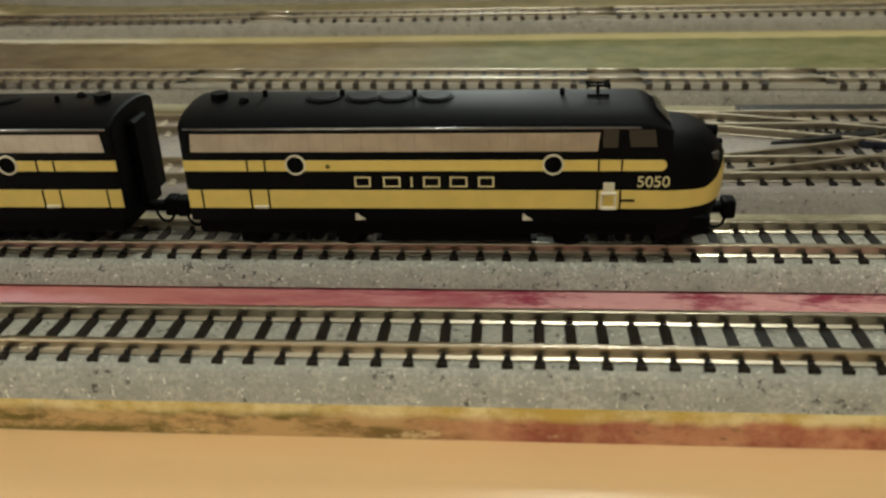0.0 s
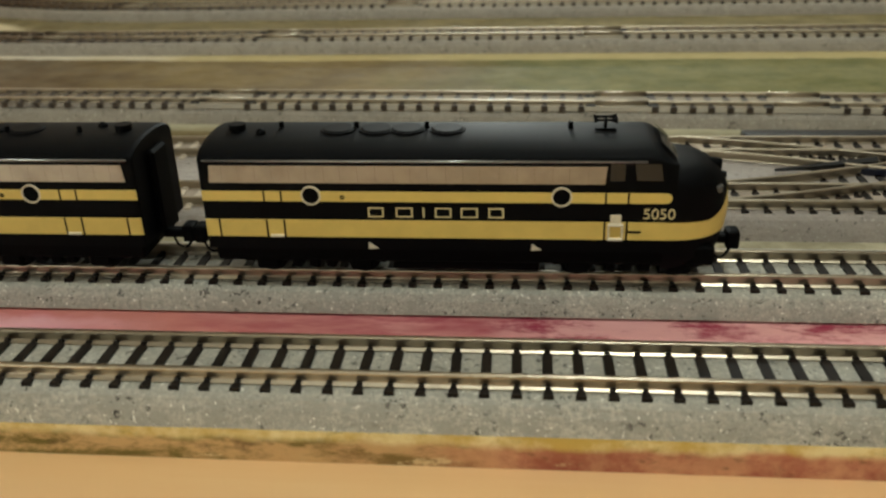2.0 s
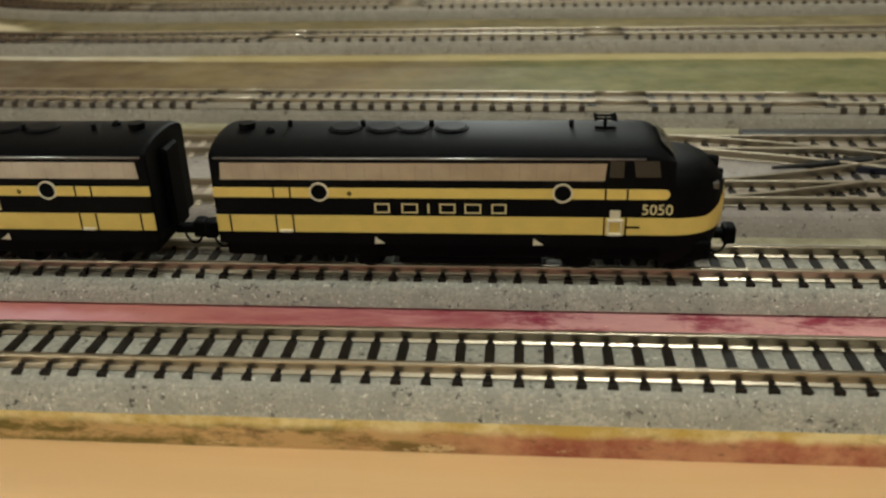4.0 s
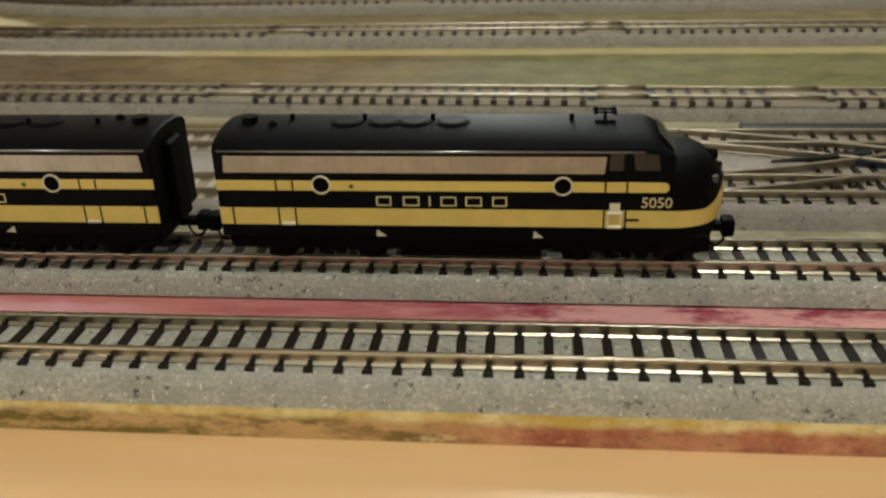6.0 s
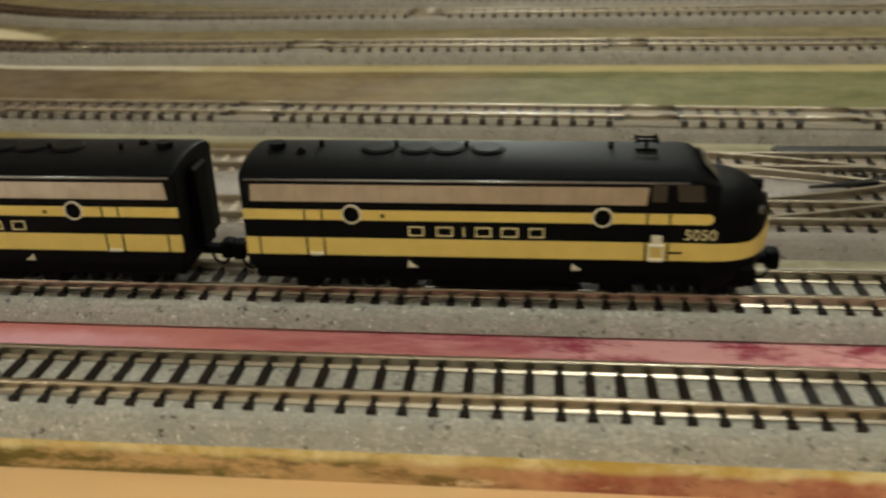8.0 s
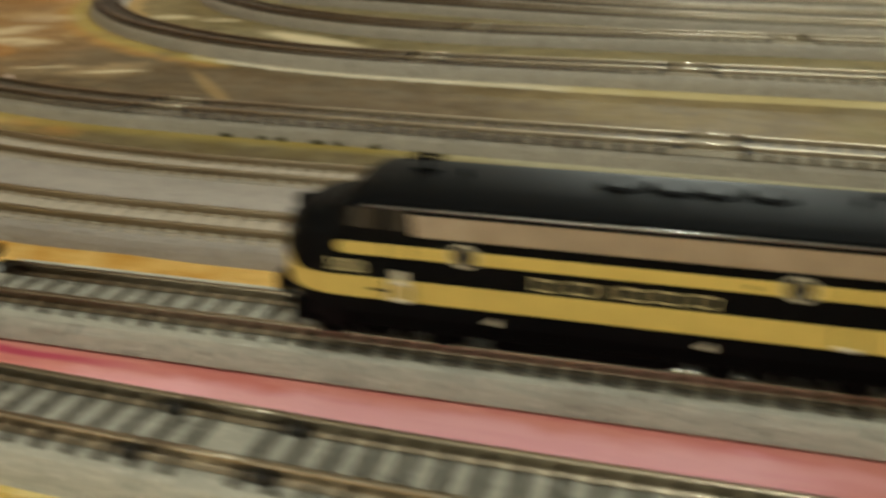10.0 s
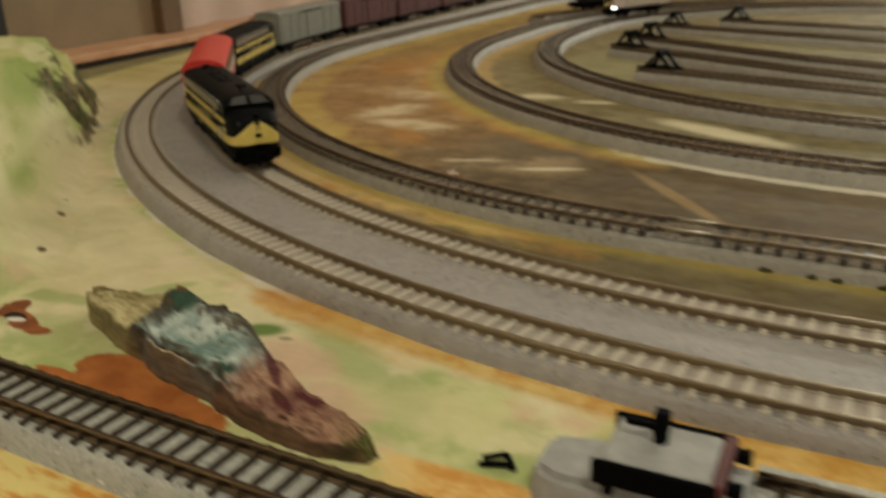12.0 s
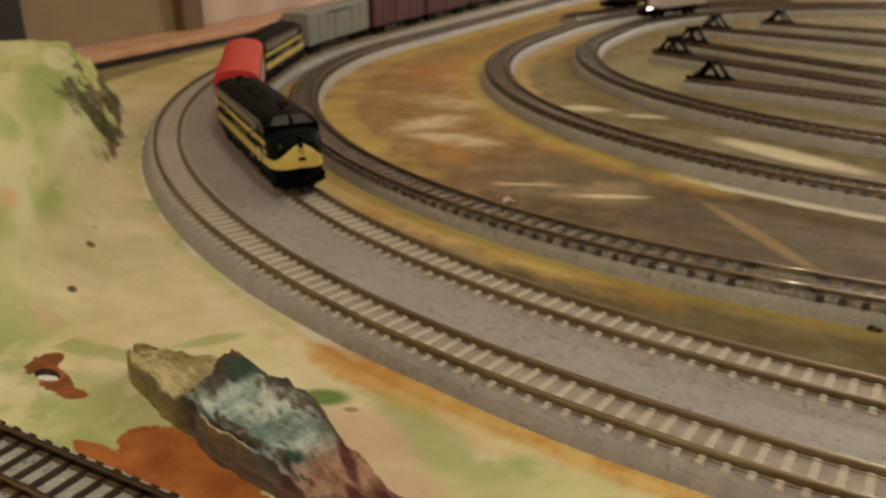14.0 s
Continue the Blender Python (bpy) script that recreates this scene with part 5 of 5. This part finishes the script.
# ---- hill and bark ----
def hill():
    """A rounded bank, its foot running back from a corner; a small cliff stands at the far end of the foot."""
    bm = bmesh.new()
    nx, ny = 210, 200
    x0, x1, y0, y1 = -68.5, -36.5, 9.6, 44.0
    rows = []
    for j in range(ny + 1):
        row = []
        for i in range(nx + 1):
            x, y = x0 + (x1 - x0) * i / nx, y0 + (y1 - y0) * j / ny
            q = Vector((x * 0.16, y * 0.16, 0.3))
            wob = noise.noise(q) * 0.8 + noise.noise(q * 3) * 0.35
            dx, dy = x + 39.4, y - 13.9
            along, inward = -0.70 * dx + 0.71 * dy + wob * 0.5, -0.71 * dx - 0.70 * dy + wob * 0.2 + 0.65
            rocky = min(max((along - 13.8) / 3.0, 0.0), 1.0)
            inward += rocky * (noise.noise(q * 6.0 + Vector((0, 0, 4))) * 0.5 + noise.noise(q * 13.0) * 0.3)
            wide = 5.4 - 3.0 * min(max((along - 9.0) / 10.0, 0.0), 1.0)
            k = min(max(inward / wide, 0.0), 1.0)
            soft = k * k * (3 - 2 * k) * 0.55 + (1 - (1 - k) ** 2) * 0.45
            h = soft if not rocky else (1 - (1 - k) ** 2) * rocky + soft * (1 - rocky)
            rise = min(max((along + 0.8) / 15.0, 0.0), 1.0)
            h *= 1 - (1 - rise) ** 2
            for f in ((y - 10.6 + wob * 0.4) / 4.5, (30.0 - along) / 6.0):
                f = min(max(f, 0.0), 1.0)
                h *= f * f * (3 - 2 * f)
            top = 3.75 + 0.08 * min(inward, 6.0)
            z = top * h * (1 + 0.07 * noise.noise(q * 1.9)) + h * (0.10 * noise.noise(q * 3.2) + rocky * (0.10 * noise.noise(q * 6) + 0.08 * noise.noise(q * 13)))
            row.append((x, y, z - 0.05))
        rows.append(row)
    grid(bm, rows)
    low = [f for f in bm.faces if all(v.co.z < -0.045 for v in f.verts)]
    bmesh.ops.delete(bm, geom=low, context="FACES")
    bmesh.ops.recalc_face_normals(bm, faces=bm.faces)
    ob = part("hill", bm, M_HILL, smooth=True)
    return tagged(ob, "rounded plaster hill painted in cream and pale green", "model hill")


hill()


def bark():
    """A rough piece of painted bark, its length along x: a low cream end, a high hollow middle, a flat red end."""
    bm = bmesh.new()
    nx, ny = 150, 64
    rows = []
    for j in range(ny + 1):
        row = []
        v = j / ny
        for i in range(nx + 1):
            x = -5.0 + 10.0 * i / nx
            q = Vector((x * 0.5, v * 1.6, 0.7))
            w = x + 0.25 * noise.noise(Vector((v * 3.0, x * 0.4, 2.0)))
            front = np.interp(x, (-5, -4.4, -2.6, -0.6, 0.9, 2.3, 3.1, 4.2, 5), (-0.42, -0.68, -0.84, -0.98, -0.85, -0.93, -0.88, -0.6, -0.1))
            back = np.interp(x, (-5, -4.3, -3, -2, 0.2, 2, 3.5, 4.4, 5), (-0.30, 0.0, 0.55, 0.6, 0.55, 0.42, 0.32, 0.3, 0.2))
            zf = np.interp(w, (-5, -4.9, -2.25, -2.05, 0, 1.3, 2.1, 3.5, 4.7, 5), (0.62, 0.68, 0.66, 0.74, 0.76, 0.68, 0.52, 0.42, 0.3, 0.06))
            zb = np.interp(w, (-5, -2.9, -2.25, -2.05, 0.7, 1.5, 3, 4.7, 5), (0.8, 0.86, 0.92, 1.42, 1.30, 0.96, 0.62, 0.36, 0.08))
            y = front + (back - front) * v + 0.10 * noise.noise(Vector((x * 0.9, 3, 1 + v))) + 0.05 * noise.noise(Vector((x * 2.6, 8, v)))
            top = zf + (zb - zf) * v ** 1.4
            # the hollow behind the rim of the middle run
            hollow = max(0.0, 1 - abs(w + 0.7) / 1.7) ** 0.5 * max(0.0, 1 - abs(v - 0.55) / 0.36)
            top -= 0.26 * hollow
            lip = max(0.0, 1 - abs(w + 2.0) / 0.45) + (max(0.0, (v - 0.80) / 0.2) if -2.3 < w < 1.6 else 0.0)
            top += 0.22 * min(lip, 1.0) * (0.5 + noise.noise(Vector((x * 2.2, v * 5.0, 9.0))))
            # a ledge broken out of the front face
            top -= 0.26 * max(0.0, 1 - abs(v - 0.17) / 0.10) * min(max((w + 1.6) / 0.6, 0.0), 1.0) * min(max((2.4 - w) / 0.8, 0.0), 1.0)
            edge = min(1.0, v / 0.07, (1 - v) / 0.07) ** 0.6
            cap = min(1.0, (5.0 - abs(x)) / 0.16) ** 0.5
            crack = 0.13 * max(0.0, noise.noise(Vector((x * 0.9, v * 7.0, 5.0))) - 0.15)
            rough = 0.07 * noise.noise(q * 2.6) + 0.09 * noise.noise(q * 6.0) + 0.055 * noise.noise(q * 14) - crack
            row.append((x, y, max(0.0, (top + rough) * edge * cap) - 0.02))
        rows.append(row)
    grid(bm, rows)
    bmesh.ops.recalc_face_normals(bm, faces=bm.faces)
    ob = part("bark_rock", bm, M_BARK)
    ob.matrix_world = at(-32.0, 12.15, 0, -17.0)
    return tagged(ob, "rough bark rock painted teal, crimson and brown", "model rock")


bark()


# ---- the tracks, last for their many ties ----
track("near_track", "straight model track with dark ties on grey ballast", NEAR, TIE_DARK, M_TIE, M_RAIL, M_BALLAST, (17.39, s_of_x(NEAR, -44)), joints=(-14.0,))
track("siding_track", "model siding with dark ties under the parked diesels", SIDING, TIE_DARK, M_TIE, M_RAIL, M_BALLAST, (s_of_x(SIDING, 18.0), SIDING.length - 0.4), lo=-1.3, lifted=True)
double = thing("double_track", "double model track with pale concrete ties on slate ballast", "model track", group="model railway tracks")
part("roadbed", OUTER.sweep(bmesh.new(), bed_profile(-4.35, 1.05)), M_BALLAST_D, double, "slate grey moulded ballast roadbed")
for line in (OUTER, INNER):
    rails(line, double, M_RAIL_B, SLIM_RAIL)
    part("infill", line.sweep(bmesh.new(), [(-0.43, BED - 0.05), (0.43, BED - 0.05), (0.41, BED + 0.012), (-0.41, BED + 0.012)]), M_INFILL, double, "pale ballast between the rails")
    lay_ties(line, double, TIE_PALE, s_of_x(line, -4.0), s_of_x(line, -4.0) + 68, pitch=0.441)
    far_ties(line, double, M_TIE_C, s_of_x(line, 4.4), s_of_x(line, -4.0) - PITCH / 2, pitch=0.441)
    far_ties(line, double, M_TIE_C, s_of_x(line, -4.0) + 68, line.length, pitch=0.441)
track("brown_track", "curved model track with dark ties and brown rails", BROWN, TIE_BROWN, M_TIE_F, M_RAIL_F, M_BALLAST_F, (s_of_x(BROWN, 16.0), s_of_x(BROWN, 16.0) + 138), joints=(9.85, 4.15, -7.4, -24.1), lo=-0.95, hi=0.88, pitch=0.53, infill=M_INFILL_S)
def skirt(line, hi, tall, x0, x1, parent):
    """Strip in board paint at a roadbed's foot, shaped to fit the camera's view, running out at both ends."""
    bm = bmesh.new()
    s0, s1 = s_of_x(line, x0), s_of_x(line, x1)
    rows = []
    for k in range(61):
        v = s0 + (s1 - s0) * k / 60
        h = tall * min(1.0, k / 14, (60 - k) / 14) * (1 + 0.3 * noise.noise(Vector((v * 0.4, 1, 7))))
        p, t = line.at(v)
        n = Vector((-t.y, t.x))
        rows.append([(p.x + n.x * d, p.y + n.y * d, z) for d, z in ((hi - 0.14, -0.02), (hi + 0.22, -0.02), (hi + 0.20, -0.006), (hi + 0.04, h * 0.55), (hi - 0.02, h))])
    vs = grid(bm, rows, closed=True)
    bm.faces.new(vs[0])
    bm.faces.new(list(reversed(vs[-1])))
    bmesh.ops.recalc_face_normals(bm, faces=bm.faces)
    part("painted_skirt", bm, M_BOARD, parent, "strip in board paint along the foot of the bed")


skirt(OUTER, 1.05, 0.12, -10.0, -36.5, double)
track("loop_track", "curved model track with dark ties and brown rails", LOOP_A, TIE_BROWN, M_TIE_F, M_RAIL_F, M_BALLAST_F, (s_of_x(LOOP_A, 8.0), s_of_x(LOOP_A, 8.0) + 139), joints=(4.2, -7.9, -18.0), pitch=0.53, infill=M_INFILL_B)
track("loop_track", "tightly curved model track with dark ties", LOOP_B, TIE_BROWN, M_TIE_F, M_RAIL_F, M_BALLAST_F, (s_of_x(LOOP_B, 10.0), s_of_x(LOOP_B, 10.0) + 125), joints=(-4.0, -17.8), pitch=0.53, infill=M_INFILL_B)
for way in (
    ((40, 43.6), (10, 44.0), (-4, 44.8), (-14, 46.2), (-22.5, 48.1), (-32.3, 50.7)),
    ((40, 47.0), (10, 47.4), (-4, 48.1), (-14, 49.6), (-22.6, 52.4), (-27.5, 54.8), (-36.2, 59.2)),
    ((40, 51.0), (10, 51.4), (-4, 52.4), (-14, 54.2), (-22.7, 57.0), (-28.0, 59.7), (-36.0, 64.2)),
    ((40, 63.0), (0, 64.0), (-14, 65.8), (-26, 68.8), (-36.0, 71.8)),
    ((40, 70.0), (0, 71.0), (-20, 74.0), (-32.0, 76.8)),
):
    line = smooth_line(way)
    track("stub_track", "straight model siding ending at a buffer stop", line, TIE_BROWN, M_TIE_F, M_RAIL_F, M_BALLAST_F, (28.0, line.length), infill=M_INFILL_B)
    p, t = line.at(line.length - 1.2)
    stop(p.x, p.y, math.degrees(math.atan2(-t.y, -t.x)))


# ---- vehicles on the far side of the loop ----
def hopper(x, y, turn):
    ob = thing("hopper_car", "dark hopper car with sloping ends on the spur", "model freight car", at(x, y, RAIL_TOP, turn), "dark hopper cars")
    bm = bmesh.new()
    rows = []
    for z, half_l, half_w in ((0.6, 1.0, 0.5), (1.4, 1.7, 0.88), (2.9, 2.05, 0.9)):
        rows.append([(sx * half_l, sy * half_w, z) for sx, sy in ((-1, -1), (1, -1), (1, 1), (-1, 1))])
    vs = grid(bm, rows, closed=True)
    bm.faces.new(vs[-1])
    bm.faces.new(list(reversed(vs[0])))
    bmesh.ops.recalc_face_normals(bm, faces=bm.faces)
    part("body", bm, M_POST_D, ob)
    car_trucks(ob, 4.3)
    return ob


def round_loop(radius, angle):
    """Place and turn on a circle about the loop's far centre."""
    a = radians(angle)
    return -17.2 + radius * math.cos(a), 67.4 + radius * math.sin(a), angle + 90


track("spur_track", "short curved spur beside the loop with dark ties", Line(arc(-17.2, 67.4, 31.6, 118, 166)), TIE_BROWN, M_TIE_F, M_RAIL_F, M_BALLAST_F, (0.3, 25.0))
hopper(*round_loop(31.6, 152.5))
hopper(*round_loop(31.6, 143.5))


def pale_engine(x, y, turn):
    ob = thing("switcher_locomotive", "pale model engine with its headlamp lit", "model locomotive", at(x, y, RAIL_TOP, turn))
    part("hood", box(bmesh.new(), -2.4, 2.0, -0.75, 0.75, 0.75, 2.3, 0.15, 2), M_PALE, ob, "pale cream hood")
    part("cab", box(bmesh.new(), -4.0, -2.4, -0.9, 0.9, 0.75, 2.8, 0.12, 2), M_PALE, ob)
    part("footplate", box(bmesh.new(), -4.2, 2.6, -0.92, 0.92, 0.55, 0.75, 0.04), M_BLACK_M, ob)
    car_trucks(ob, 7.0)
    part("headlamp", tube(bmesh.new(), (2.5, 0, 0.62), (2.72, 0, 0.62), 0.19, 0.19, 16), M_LAMP, ob, "lit headlamp")
    return ob


pale_engine(*round_loop(24.9, 155.5))


# ---- double crossover between the two tracks of the double track ----
def crossover():
    ob = thing("double_crossover", "double crossover with dark ties, crossing rails and black frog", "model track", group="model railway tracks")
    for y in (15.09, 18.39):
        lay_ties(Line(straight((15.8, y), (4.6, y))), ob, TIE_DARK, 0.0, 11.0)
    for y0, y1 in ((18.39, 15.09), (15.09, 18.39)):
        pts = []
        for k in range(41):
            t = k / 40
            e = 0.5 * (t + t * t * (3 - 2 * t))
            pts.append(Vector((4.8 + 11.0 * t, y0 + (y1 - y0) * e)))
        line = Line(pts)
        rails(line, ob, M_RAIL_B, SLIM_RAIL)
        s = 2.6
        while s < line.length - 2.6:
            p, t = line.at(s)
            if abs(p.y - 16.74) < 0.95:
                tie = new("tie", TIE_DARK)
                tie.parent = ob
                tie.matrix_world = at(p.x, p.y, -0.003, 0)
            s += PITCH
    bm = bmesh.new()
    outline = [(8.3, 16.74), (10.3, 17.24), (12.3, 16.74), (10.3, 16.24)]
    lo = [bm.verts.new((x, y, BED)) for x, y in outline]
    hi = [bm.verts.new((x, y, BED + 0.16)) for x, y in outline]
    bm.faces.new(hi)
    for i in range(4):
        bm.faces.new((lo[i], lo[(i + 1) % 4], hi[(i + 1) % 4], hi[i]))
    bmesh.ops.recalc_face_normals(bm, faces=bm.faces)
    part("frog", bm, M_NAVY, ob, "dark navy plastic crossing frog")
    part("motor_cover", box(bmesh.new(), 6.7, 14.5, 19.42, 19.79, 0.0, 0.60, 0.05), M_JOINER, ob, "black strip behind the bed")
    bm = bmesh.new()
    tube(bm, (6.8, 16.64, 0.62), (9.2, 17.09, 0.66), 0.04, 0.14, 6)
    part("check_rail", bm, M_JOINER, ob, "black guard rail")
    return ob


crossover()
